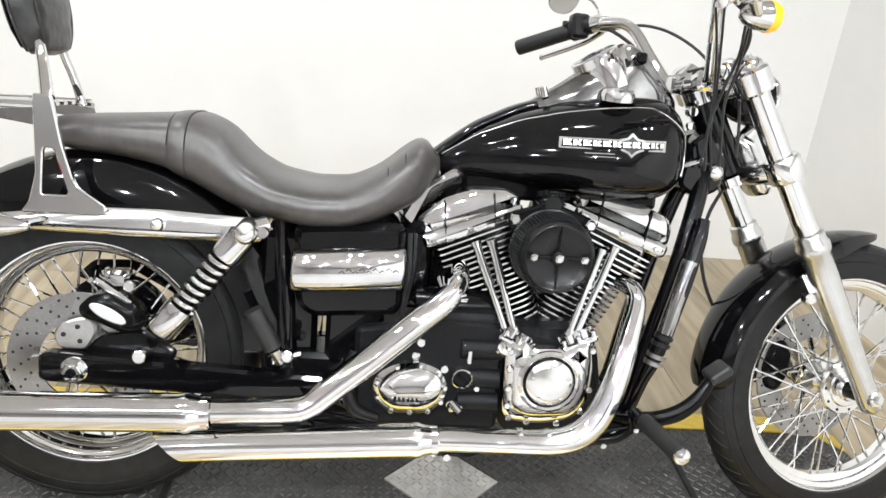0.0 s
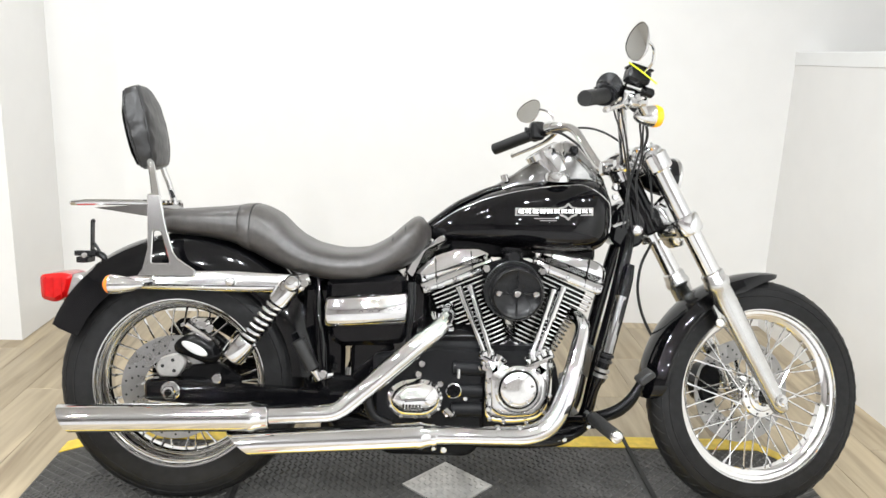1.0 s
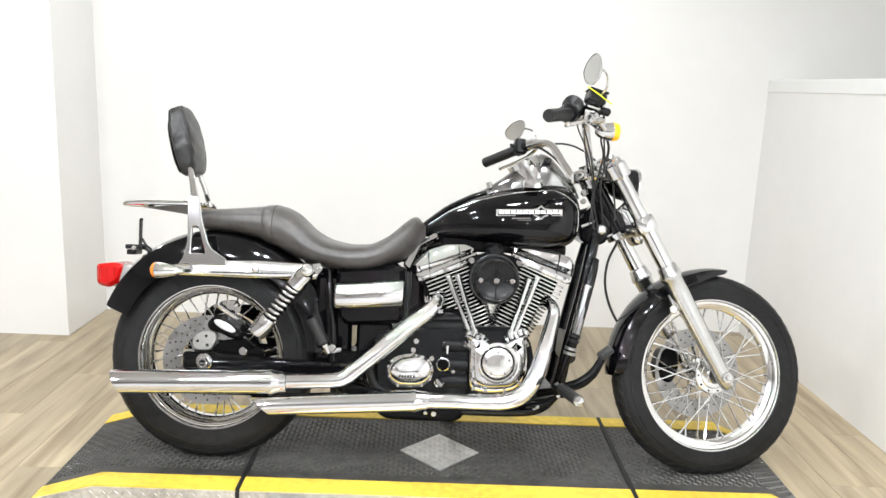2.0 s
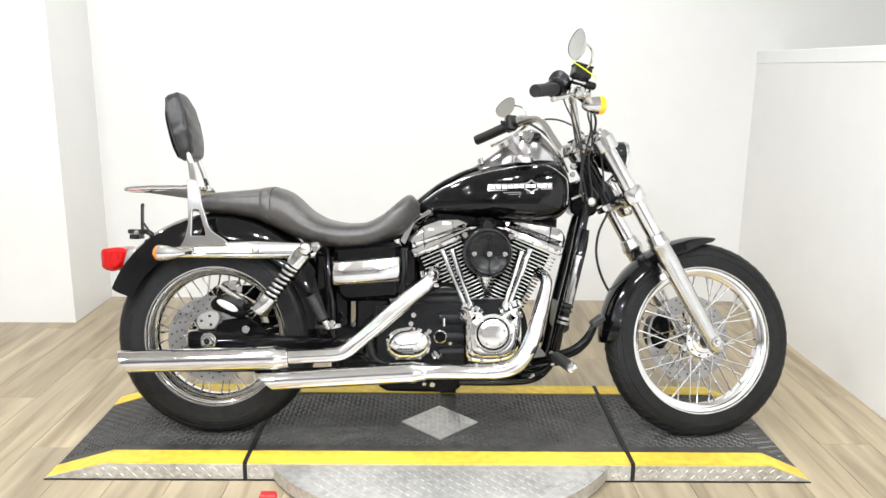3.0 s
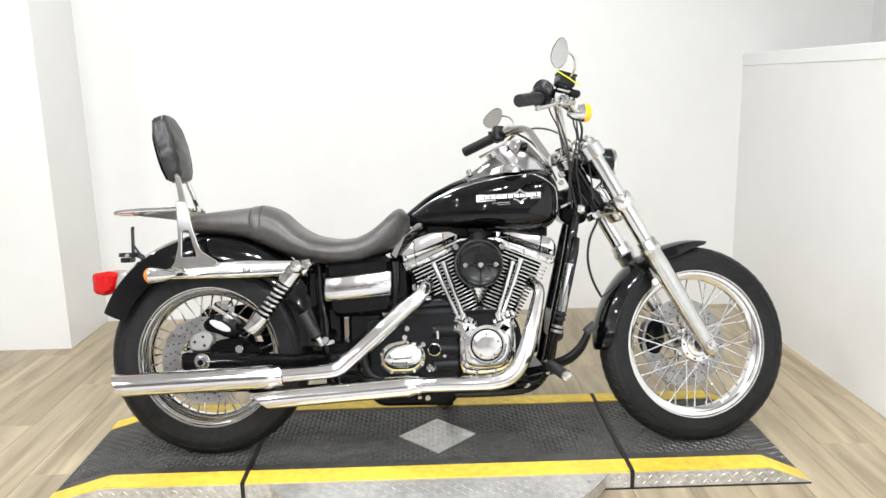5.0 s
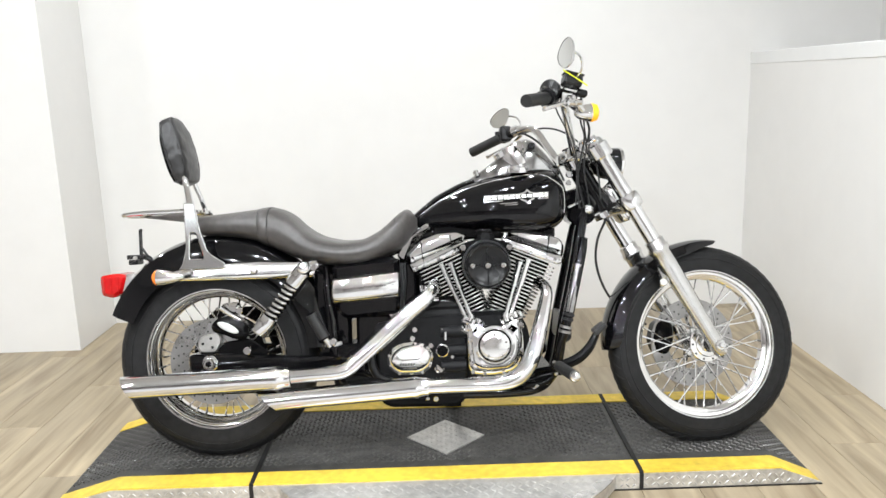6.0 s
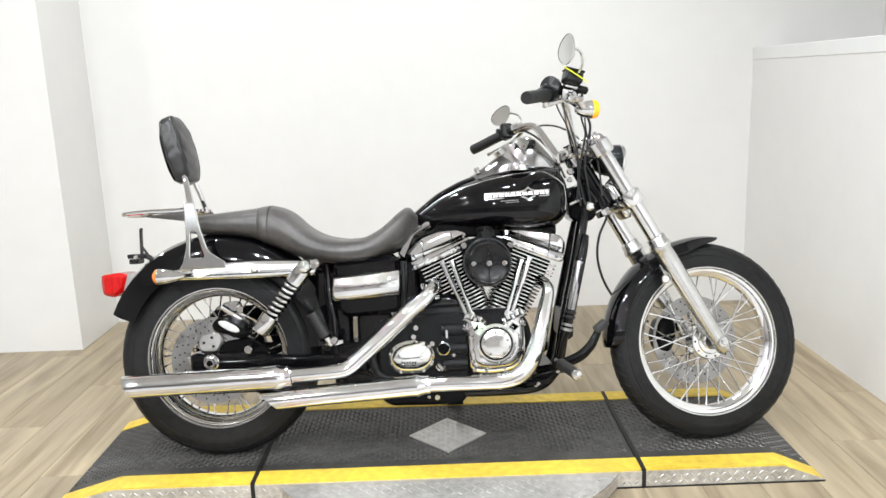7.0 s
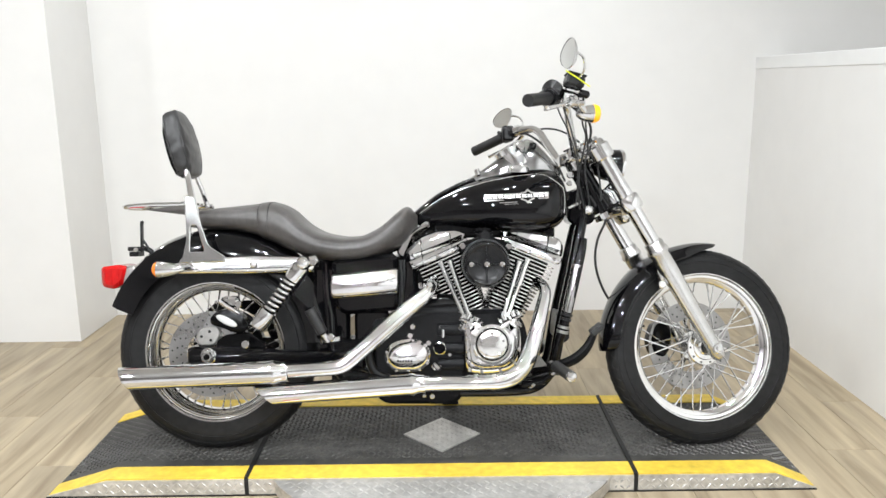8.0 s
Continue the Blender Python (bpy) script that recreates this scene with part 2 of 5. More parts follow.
def mesh_of(name, shape, mats, smooth=35.0):
    me = bpy.data.meshes.new(name)
    me.from_pydata([tuple(v) for v in shape[0]], [], [tuple(f) for f in shape[1]])
    me.validate()
    bm = bmesh.new()
    bm.from_mesh(me)
    bmesh.ops.recalc_face_normals(bm, faces=bm.faces)
    bm.to_mesh(me)
    bm.free()
    for mt in mats if isinstance(mats, (list, tuple)) else [mats]:
        me.materials.append(mt)
    me.shade_smooth()
    me.set_sharp_from_angle(angle=radians(smooth))
    return me


def part(name, shape, mats, parent, label="", m=None, smooth=35.0):
    """One mesh object under a thing or a part."""
    me = shape if isinstance(shape, bpy.types.Mesh) else mesh_of(name, shape, mats, smooth)
    ob = new(name, me)
    ob.parent = parent
    if m is not None:
        ob.matrix_local = m
    return tagged(ob, label)


def thing(name, shape, mats, label, category="", group="", kind="", smooth=35.0):
    ob = new(name, mesh_of(name, shape, mats, smooth) if shape else None)
    return tagged(ob, label, category, group, kind)


# ---------- the room ----------
BACK, LEFT, RIGHT, WING = 1.64, -1.042, 2.39, 1.19
thing("floor", slab(-4.0, 3.2, FRONT, 1.7, -0.12, -0.008), PLANK, "subfloor under light oak vinyl planks", "floor", kind="structure")
floor = bpy.data.objects["floor"]
thing("wall_back", slab(LEFT - 0.15, 3.2, BACK, BACK + 0.15, -0.1, CEILING), WALL, "smooth white painted back wall", "wall", kind="structure")
thing("wall_left", slab(LEFT - 0.15, LEFT, WING + 0.14, BACK, -0.1, CEILING), WALL, "white painted return wall of the bay", "wall", kind="structure")
thing("wall_wing", slab(-4.0, LEFT, WING, WING + 0.14, -0.1, CEILING), WALL, "white painted wall beside the bay", "wall", kind="structure")
thing("wall_right", slab(RIGHT, RIGHT + 0.12, FRONT, BACK, -0.1, 1.287), WALL, "white painted half-height side wall", "wall", kind="structure")
thing("trim", slab(RIGHT - 0.004, RIGHT + 0.14, FRONT, BACK, 1.287, 1.35, 0.004), TRIM, "white gloss cap on the half wall", "trim", kind="structure")
thing("wall_right_upper", slab(3.05, 3.2, FRONT, BACK, -0.1, CEILING), WALL, "white wall behind the half wall", "wall", kind="structure")
# Unseen walls added to close the room; their grey keeps reflections dim.
thing("wall_far_left", slab(-4.15, -4.0, FRONT, WING + 0.14, -0.1, CEILING), DIM_WALL, "unseen grey wall closing the room on the far left", "wall", kind="structure")
thing("wall_front", slab(-4.15, 3.2, FRONT - 0.15, FRONT, -0.1, CEILING), DIM_WALL, "unseen grey wall closing the room behind the camera", "wall", kind="structure")
# Added floor out of view, there only to be mirrored in the chrome.
thing("floor_front", slab(-4.0, 3.05, FRONT, -0.95, -0.008, 0.002), REFLECTED_FLOOR, "unseen grey floor added for chrome reflections", "floor", kind="structure")
thing("ceiling", slab(-4.15, 3.2, FRONT - 0.15, BACK + 0.15, CEILING, CEILING + 0.12), CEIL, "plain pale showroom ceiling", "ceiling", kind="structure")

# ---------- the display platform and its turntable ----------
TOP = 0.055
NEAR, FAR = -0.316, 0.295
X0, X1, R0, R1 = -0.475, 1.897, -0.29, 1.77
SEAM_L, SEAM_R = 0.141, 1.339
CX, CY, CR = 0.743, -0.02, 0.6


def lozenge(x, y, z, length, width, height, turn):
    """A small raised tread bar on a flat plate."""
    c, s = math.cos(turn), math.sin(turn)
    def w(u, v, h):
        return (x + u * c - v * s, y + u * s + v * c, z + h)
    a, b = length / 2, width / 2
    v = [w(-a, 0, 0), w(0, -b, 0), w(a, 0, 0), w(0, b, 0), w(-a * 0.45, 0, height), w(a * 0.45, 0, height)]
    return v, [(0, 1, 5, 4), (1, 2, 5), (2, 3, 5), (3, 0, 4, 5)]


def tread(inside, x0, x1, y0, y1, pitch, z, length, width, height):
    verts, faces = [], []
    nx, ny = int((x1 - x0) / pitch), int((y1 - y0) / pitch)
    for i in range(nx + 1):
        for j in range(ny + 1):
            x, y = x0 + i * pitch, y0 + j * pitch
            if inside(x, y):
                v, f = lozenge(x, y, z(x), length, width, height, radians(45 if (i + j) % 2 else -45))
                o = len(verts)
                verts += v
                faces += [tuple(k + o for k in q) for q in f]
    return verts, faces


def height_at(x):
    if x < R0:
        return TOP * max(0.0, (x - X0) / (R0 - X0))
    if x > R1:
        return TOP * max(0.0, (X1 - x) / (X1 - R1))
    return TOP


def deck(x0, x1, y0, y1, lift):
    """A strip of the deck that follows the end ramps."""
    xs = sorted({x0, x1, *[x for x in (R0, R1) if x0 < x < x1]})
    rings = [[(x, y0, -0.002), (x, y1, -0.002), (x, y1, height_at(x) + lift), (x, y0, height_at(x) + lift)] for x in xs]
    return skin(rings)


platform = thing("display_platform", None, None, "low black ramp platform with yellow edges and steel skirts", "platform")
for a, b in ((X0, SEAM_L - 0.004), (SEAM_L + 0.004, SEAM_R - 0.004), (SEAM_R + 0.004, X1)):
    body = part("deck_section", deck(a, b, NEAR + 0.003, FAR - 0.003, 0.0), MAT_RUBBER, platform, "black tread deck section")
    part("yellow_stripe", deck(a, b, NEAR, NEAR + 0.078, 0.0035), YELLOW_TAPE, body, "yellow safety stripe")
    part("yellow_stripe", deck(a, b, FAR - 0.07, FAR, 0.0035), YELLOW_TAPE, body, "yellow safety stripe")
    xs = sorted({a, b, *[x for x in (R0, R1) if a < x < b]})
    part("skirt", skin([[(x, NEAR - 0.004, 0.0045), (x, NEAR, 0.0045), (x, NEAR, max(0.006, height_at(x) - 0.001)), (x, NEAR - 0.004, max(0.006, height_at(x) - 0.001))] for x in xs]), DECK_EDGE, body, "tread-plate steel skirt")
    # Thin black strip draws the shadow line beneath the skirt.
    part("skirt_foot", slab(a - 0.001, b + 0.001, NEAR - 0.007, NEAR + 0.004, -0.001, 0.0035), GAP, body, "black strip for the shadow line under the skirt")
    bars = []
    for i in range(int((b - a) / 0.019)):
        for j in range(2):
            xx, zz = a + 0.012 + 0.019 * i, 0.016 + 0.021 * j
            if zz + 0.012 < height_at(xx):
                bars.append(moved(lozenge(0, 0, 0, 0.02, 0.006, 0.0016, radians(45 if (i + j) % 2 else -45)), Matrix.Translation((xx, NEAR - 0.004, zz)) @ Matrix.Rotation(radians(90), 4, "X")))
    tagged(part("raised_tread", join(*bars), DECK_STEEL, body), kind="stuff")
    t = tread(lambda x, y: True, a + 0.012, b - 0.01, NEAR + 0.13, FAR - 0.075, 0.0165, height_at, 0.02, 0.006, 0.0028)
    tagged(part("raised_tread", t, MAT_BAR, body), kind="stuff")
for sx in (SEAM_L, SEAM_R):
    part("seam_seal", join(slab(sx - 0.0065, sx + 0.0065, NEAR - 0.003, FAR - 0.002, 0.0, TOP + 0.006), slab(sx - 0.006, sx + 0.006, NEAR - 0.007, NEAR - 0.003, 0.0, TOP)), GAP, platform, "black rubber seam seal")
dm = 0.131
diamond = skin([[(CX - dm, -0.025, z), (CX, -0.025 - dm, z), (CX + dm, -0.025, z), (CX, -0.025 + dm, z)] for z in (TOP, TOP + 0.005)])
marker = part("centre_marker", diamond, DECK_STEEL, platform, "bare steel diamond plate")
tagged(part("raised_tread", tread(lambda x, y: abs(x - CX) + abs(y + 0.025) < dm - 0.012, CX - dm, CX + dm, -0.025 - dm, -0.025 + dm, 0.0165, lambda x: TOP + 0.005, 0.018, 0.0055, 0.0015), DECK_STEEL, marker), kind="stuff")

turntable = thing("turntable", None, None, "round steel turntable under the platform with a worn tread plate", "turntable")


def segment(r, z0, z1, y_cut):
    half = math.acos((CY - y_cut) / r)
    pts = [(CX + r * math.sin(w), CY - r * math.cos(w)) for w in np.linspace(-half, half, 60)]
    return skin([[(x, y, z) for x, y in pts] for z in (z0, z1)])


top_plate = part("tread_plate", segment(CR, TOP - 0.006, TOP - 0.001, NEAR - 0.005), DECK_STEEL, turntable, "worn steel tread plate")
part("rim_band", segment(CR - 0.003, 0.008, TOP - 0.006, NEAR - 0.005), DECK_EDGE, turntable, "dull steel rim band")
tagged(part("raised_tread", tread(lambda x, y: math.hypot(x - CX, y - CY) < CR - 0.02, CX - CR, CX + CR, CY - CR, NEAR - 0.02, 0.021, lambda x: TOP - 0.001, 0.024, 0.006, 0.0011), DECK_STEEL, top_plate), kind="stuff")
part("rim_band", segment(CR - 0.003, 0.008, TOP - 0.006, 0.0), DECK_EDGE, turntable)

# ---------- the motorcycle ----------
LEAN, STEER, RAKE = 10.5, 10.5, 30.0
bike = tagged(new("motorcycle"), "black cruiser motorcycle with chrome engine and exhausts, leaning on its stand", "motorcycle")
bike.matrix_world = pose(0, -0.08, TOP, -LEAN, 0, 0)
AXLE_R = (0.004, 0.322)
AXLE_F = (1.612, 0.313)
R_TYRE, F_TYRE = 0.328, 0.326
axis = Vector((-math.sin(radians(RAKE)), 0, math.cos(radians(RAKE))))
ahead = Vector((math.cos(radians(RAKE)), 0, math.sin(radians(RAKE))))
pivot = Vector((AXLE_F[0], 0, AXLE_F[1])) - 0.05 * ahead
TURNED = Matrix.Translation(pivot) @ Matrix.Rotation(radians(STEER), 4, axis) @ Matrix.Translation(-pivot)


def fork_point(s, y=0.0, d=0.0):
    """A point s up the fork from the axle, d ahead of it."""
    p = Vector((AXLE_F[0], y, AXLE_F[1])) + s * axis + d * ahead
    return tuple(p)


# --- wheels ---
def wheel(name, axle, r_tyre, half, r_rim, half_rim, hub_r, spokes, label, m=None):
    at = (axle[0], 0, axle[1])
    hub = part(name, join(lathe([(0.0001, -0.05), (0.018, -0.05), (0.022, -0.044), (hub_r, -0.04), (hub_r, -0.034), (0.026, -0.028), (0.026, 0.028), (hub_r, 0.034), (hub_r, 0.04), (0.022, 0.044), (0.018, 0.05), (0.0001, 0.05)], 40, at=at)), POLISHED, bike, label, m)
    tp = []
    for k in range(25):
        w = math.pi * k / 24
        y = -half * math.cos(w)
        bulge = math.sin(w) ** 0.62
        tp.append((r_rim - 0.004 + (r_tyre - r_rim + 0.004) * bulge, y * (0.86 + 0.14 * math.sin(w))))
    tp += [(r_rim - 0.006, half_rim * 0.8), (r_rim - 0.006, -half_rim * 0.8)]
    part("tyre", ring_profile(tp, 96, at), RUBBER, hub, "black road tyre", smooth=60)
    # Black bars on the tread paint in the dark of its grooves.
    grooves = []
    for i in range(54):
        for side in (-1, 1):
            w0 = 2 * math.pi * (i + 0.25 * (side + 1)) / 54
            pts = []
            for q in range(4):
                yy = side * half * (0.12 + 0.2 * q)
                c = math.acos(max(-1, min(1, -yy / half)))
                rr = r_rim - 0.004 + (r_tyre - r_rim + 0.004) * math.sin(c) ** 0.62 - 0.0011
                ww = w0 + 0.035 * q
                pts.append((at[0] + rr * math.cos(ww), yy * (0.86 + 0.14 * math.sin(c)), at[2] + rr * math.sin(ww)))
            grooves.append(tube(pts, 0.0024, seg=5))
    for w in (0.3, 0.62):
        for side in (-1, 1):
            c = (r_rim - 0.004 + (r_tyre - r_rim + 0.004) * math.sin(w) ** 0.62, side * half * math.cos(w) * (0.86 + 0.14 * math.sin(w)))
            part("sidewall_rib", ring_profile([(c[0] + 0.0016 * math.cos(q), c[1] + 0.0016 * math.sin(q)) for q in (0, 1.05, 2.1, 3.14, 4.2, 5.24)], 72, at), RUBBER, hub)
    tagged(part("tread_pattern", join(*grooves), GAP, hub, "dark tread grooves"), kind="stuff")
    near_side = [(r_rim, half_rim), (r_rim - 0.003, half_rim + 0.0035), (r_rim - 0.0075, half_rim + 0.003), (r_rim - 0.01, half_rim - 0.001), (r_rim - 0.0115, half_rim * 0.86), (r_rim - 0.018, half_rim * 0.82), (r_rim - 0.0215, half_rim * 0.76), (r_rim - 0.0225, half_rim * 0.56), (r_rim - 0.029, half_rim * 0.48), (r_rim - 0.034, half_rim * 0.36), (r_rim - 0.036, 0.01)]
    rp = [(r, -y) for r, y in near_side] + near_side[::-1] + [ (r_rim - 0.02, half_rim * 0.5), (r_rim - 0.026, 0), (r_rim - 0.02, -half_rim * 0.5)]
    part("rim", ring_profile(rp, 96, at), RIM, hub, "chrome wire wheel rim")
    rod = mesh_of("spoke", join(tube([(0, 0, 0), (0, 0, 1)], 0.0024, seg=6), moved(tube([(0, 0, 0.93), (0, 0, 1.0)], 0.0036, seg=6), Matrix())), CHROME)
    for i in range(spokes):
        side = -1 if i % 2 else 1
        lead = 1 if (i // 2) % 2 else -1
        w1 = 2 * math.pi * i / spokes
        w0 = w1 + lead * 1.05
        a = Vector((at[0] + (hub_r - 0.006) * math.cos(w0), side * 0.037, at[2] + (hub_r - 0.006) * math.sin(w0)))
        b = Vector((at[0] + (r_rim - 0.032) * math.cos(w1), side * 0.008, at[2] + (r_rim - 0.032) * math.sin(w1)))
        d = b - a
        mm = Matrix.Translation(a) @ d.to_track_quat("Z", "Y").to_matrix().to_4x4() @ Matrix.Diagonal((1, 1, d.length, 1))
        part("spoke", rod, None, hub, m=mm)
    return hub


rear = wheel("rear_wheel", AXLE_R, R_TYRE, 0.08, 0.234, 0.06, 0.05, 40, "chrome laced rear wheel")
front = wheel("front_wheel", AXLE_F, F_TYRE, 0.05, 0.25, 0.033, 0.05, 40, "chrome laced front wheel", TURNED)


def brake_disc(axle, y, r, inner, parent, label):
    ring = ring_profile([(inner, y - 0.0025), (r - 0.001, y - 0.0025), (r, y - 0.0015), (r, y + 0.0015), (r - 0.001, y + 0.0025), (inner, y + 0.0025)], 72, (axle[0], 0, axle[1]))
    ob = part("brake_disc", ring, DISC_STEEL, parent, label)
    return ob


# A black plug paints the dark inside each drilled hole.
hole_mesh = mesh_of("disc_hole", puck((0, 0), 0.003, -0.0031, 0.0031, 0.0005, 8), GAP)


def disc_holes(axle, y, r, inner, n, parent):
    for i in range(n):
        w = 2 * math.pi * i / n
        for k, f in enumerate((0.3, 0.55, 0.8)):
            q = w + 0.09 * k
            rr = inner + (r - inner) * f
            part("disc_hole", hole_mesh, None, parent, m=Matrix.Translation((axle[0] + rr * math.cos(q), y, axle[1] + rr * math.sin(q))))


def disc_carrier(axle, y, r, n):
    out = [puck(axle, 0.045, y - 0.006, y + 0.004, 0.002, 32)]
    for i in range(n):
        w = 2 * math.pi * i / n + 0.3
        a = (axle[0] + 0.03 * math.cos(w), y, axle[1] + 0.03 * math.sin(w))
        b = (axle[0] + r * math.cos(w + 0.25), y, axle[1] + r * math.sin(w + 0.25))
        out.append(tube([a, b], 0.012, seg=8, flat=0.25))
    return join(*out)


brake_disc(AXLE_R, -0.103, 0.138, 0.08, rear, "drilled steel rear brake disc")
disc_holes(AXLE_R, -0.103, 0.138, 0.08, 22, rear)
part("disc_carrier", disc_carrier(AXLE_R, -0.1, 0.09, 5), POLISHED, rear, "polished disc carrier")
brake_disc(AXLE_F, 0.062, 0.15, 0.09, front, "drilled steel front brake disc")
disc_holes(AXLE_F, 0.062, 0.15, 0.09, 22, front)
part("disc_carrier", disc_carrier(AXLE_F, 0.06, 0.095, 5), POLISHED, front, "polished disc carrier")
hub_at = (AXLE_F[0], 0, AXLE_F[1])
hub_cover = part("hub_cover", lathe([(0.0001, -0.062), (0.024, -0.062), (0.027, -0.059), (0.027, -0.052), (0.04, -0.05), (0.043, -0.047), (0.058, -0.045), (0.061, -0.042), (0.061, -0.036), (0.03, -0.034)], 40, at=hub_at), POLISHED, front, "stepped alloy hub flange")
part("axle_spacer", lathe([(0.017, -0.088), (0.019, -0.086), (0.019, -0.062)], 28, at=hub_at), SATIN_BLACK, front)
for i in range(10):
    q = 2 * math.pi * i / 10
    part("flange_hole", puck((hub_at[0] + 0.051 * math.cos(q), hub_at[2] + 0.051 * math.sin(q)), 0.0042, -0.0462, -0.04, 0.0005, 10), GAP, front)
part("belt_pulley", join(ring_profile([(0.085, 0.095), (0.118, 0.095), (0.122, 0.097), (0.122, 0.128), (0.118, 0.13), (0.085, 0.13)], 48, (AXLE_R[0], 0, AXLE_R[1])), puck(AXLE_R, 0.088, 0.104, 0.12, 0.003, 40)), SATIN_BLACK, rear, "black belt drive pulley")
part("belt_guard", plate([(-0.09, 0.43), (-0.05, 0.468), (0.1, 0.475), (0.26, 0.45), (0.45, 0.40), (0.45, 0.30), (0.2, 0.30), (0.14, 0.34), (0.12, 0.40), (0.02, 0.455), (-0.07, 0.42)], 0.135, 0.142, 0.002, 0.01), SATIN_BLACK, bike, "black belt guard")

# --- rear brake caliper, swingarm, axle ---
cal = part("rear_caliper", plate([(0.008, 0.44), (0.03, 0.464), (0.07, 0.472), (0.118, 0.446), (0.13, 0.412), (0.115, 0.392), (0.085, 0.394), (0.05, 0.41), (0.014, 0.42)], -0.142, -0.085, 0.009, 0.018, 0.004), SATIN_BLACK, bike, "black rear brake caliper")
oval = [(0.066 + 0.036 * math.cos(q) * 0.9 + 0.011 * math.sin(q) * 0.45, 0.434 - 0.036 * math.cos(q) * 0.45 + 0.0105 * math.sin(q)) for q in (2 * math.pi * k / 28 for k in range(28))]
part("caliper_badge", plate(oval, -0.1515, -0.142, 0.0025), BADGE, cal, "pale oval caliper badge")
part("caliper_body", join(block(0.066, -0.095, 0.49, 0.056, 0.04, 0.036, 0.008, 0.014), tube([(0.04, -0.13, 0.495), (0.1, -0.13, 0.455)], 0.008, seg=8), bolt(0.1, 0.485, -0.125, 0.011, 0.01)), CAST, cal)
for pin in (bolt(0.03, 0.492, -0.126, 0.006), bolt(0.06, 0.505, -0.126, 0.006), tube([(0.055, -0.134, 0.482), (0.105, -0.134, 0.455)], 0.004, seg=8)):
    part("caliper_pin", pin, CHROME, cal)
arm = part("swingarm", join(*[plate([(-0.06, 0.30), (-0.06, 0.346), (-0.045, 0.353), (0.09, 0.346), (0.50, 0.325), (0.50, 0.272), (0.1, 0.288), (-0.045, 0.295)], y - 0.018, y + 0.018, 0.006, 0.015) for y in (-0.132, 0.132)], tube([(0.45, -0.13, 0.3), (0.45, 0.13, 0.3)], 0.024)), PAINT, bike, "gloss black swingarm")
part("axle_nut", join(puck((0.008, 0.324), 0.025, -0.158, -0.15, 0.002, 24), lathe([(0.0001, -0.174), (0.0165, -0.174), (0.019, -0.171), (0.019, -0.156)], 6, at=(0.008, 0, 0.324))), CHROME, arm, "chrome axle nut")
part("axle_end", puck((0.008, 0.324), 0.0095, -0.178, -0.17, 0.002, 16), SATIN_BLACK, arm, "dark axle end")
carrier = part("caliper_mount", plate([(-0.03, 0.352), (-0.042, 0.375), (-0.034, 0.4), (-0.008, 0.412), (0.03, 0.418), (0.04, 0.39), (0.02, 0.352)], -0.124, -0.112, 0.004, 0.012), STEEL, arm, "silver caliper mount")
for hx, hz in ((-0.022, 0.382), (0.004, 0.398), (0.008, 0.37)):
    part("mount_hole", puck((hx, hz), 0.0048, -0.1252, -0.12, 0.0005, 12), GAP, arm)
part("torque_link", join(plate([(0.05, 0.385), (0.12, 0.395), (0.185, 0.355), (0.18, 0.335), (0.03, 0.34), (0.02, 0.36)], -0.118, -0.1, 0.004, 0.01)), SATIN_BLACK, arm)
part("link_bolt", bolt(0.131, 0.363, -0.15, 0.0125, 0.03), CHROME, arm)

# --- shocks ---
def shock(y):
    top, bot = Vector((0.322, y, 0.617)), Vector((0.158, y, 0.400))
    d = (bot - top)
    L = d.length
    base = Matrix.Translation(top) @ d.to_track_quat("Z", "X").to_matrix().to_4x4()
    rot = base @ Matrix.Rotation(radians(90), 4, "X")
    def turn(prof):
        # profile of (radius, distance down the shock)
        return moved(lathe([(r, h) for r, h in prof], 32), rot)
    body = part("shock_absorber", turn([(0.0001, 0.01), (0.014, 0.01), (0.016, L - 0.02), (0.0001, L - 0.02)]), SATIN_BLACK, bike, "chrome coil-over shock absorber")
    part("upper_cover", turn([(0.0001, 0.005), (0.02, 0.006), (0.027, 0.014), (0.028, 0.06), (0.026, 0.066), (0.02, 0.066)]), CHROME, body, "chrome shock cover")
    part("lower_cover", turn([(0.02, L - 0.085), (0.026, L - 0.085), (0.028, L - 0.079), (0.028, L - 0.028), (0.024, L - 0.022), (0.0001, L - 0.02)]), CHROME, body, "chrome shock cover")
    h0, h1, turns = 0.064, L - 0.083, 7.5
    pts = []
    for i in range(int(turns * 14) + 1):
        f = i / (turns * 14)
        w = 2 * math.pi * f * turns
        pts.append(tuple(base @ Vector((0.0205 * math.cos(w), 0.0205 * math.sin(w), h0 + f * (h1 - h0)))))
    part("coil_spring", tube(pts, 0.0052, seg=8), CHROME, body, "chrome coil spring", smooth=60)
    return body


for y in (-0.186, 0.186):
    sh = shock(y)
    s = 1 if y < 0 else -1
    part("shock_bolt", join(lathe([(0.0001, -0.05 * s), (0.008, -0.049 * s), (0.015, -0.0455 * s), (0.0195, -0.039 * s), (0.021, -0.03 * s), (0.021, 0.02 * s)], 28, at=(0.322, y, 0.617))), CHROME, sh, "chrome dome bolt")
    part("eye_bracket", join(tube([(0.322, y, 0.617), (0.352, y + 0.02 * s, 0.625)], 0.017, seg=12), bolt(0.352, 0.618, y - 0.01, 0.01, 0.02)), CHROME, sh)

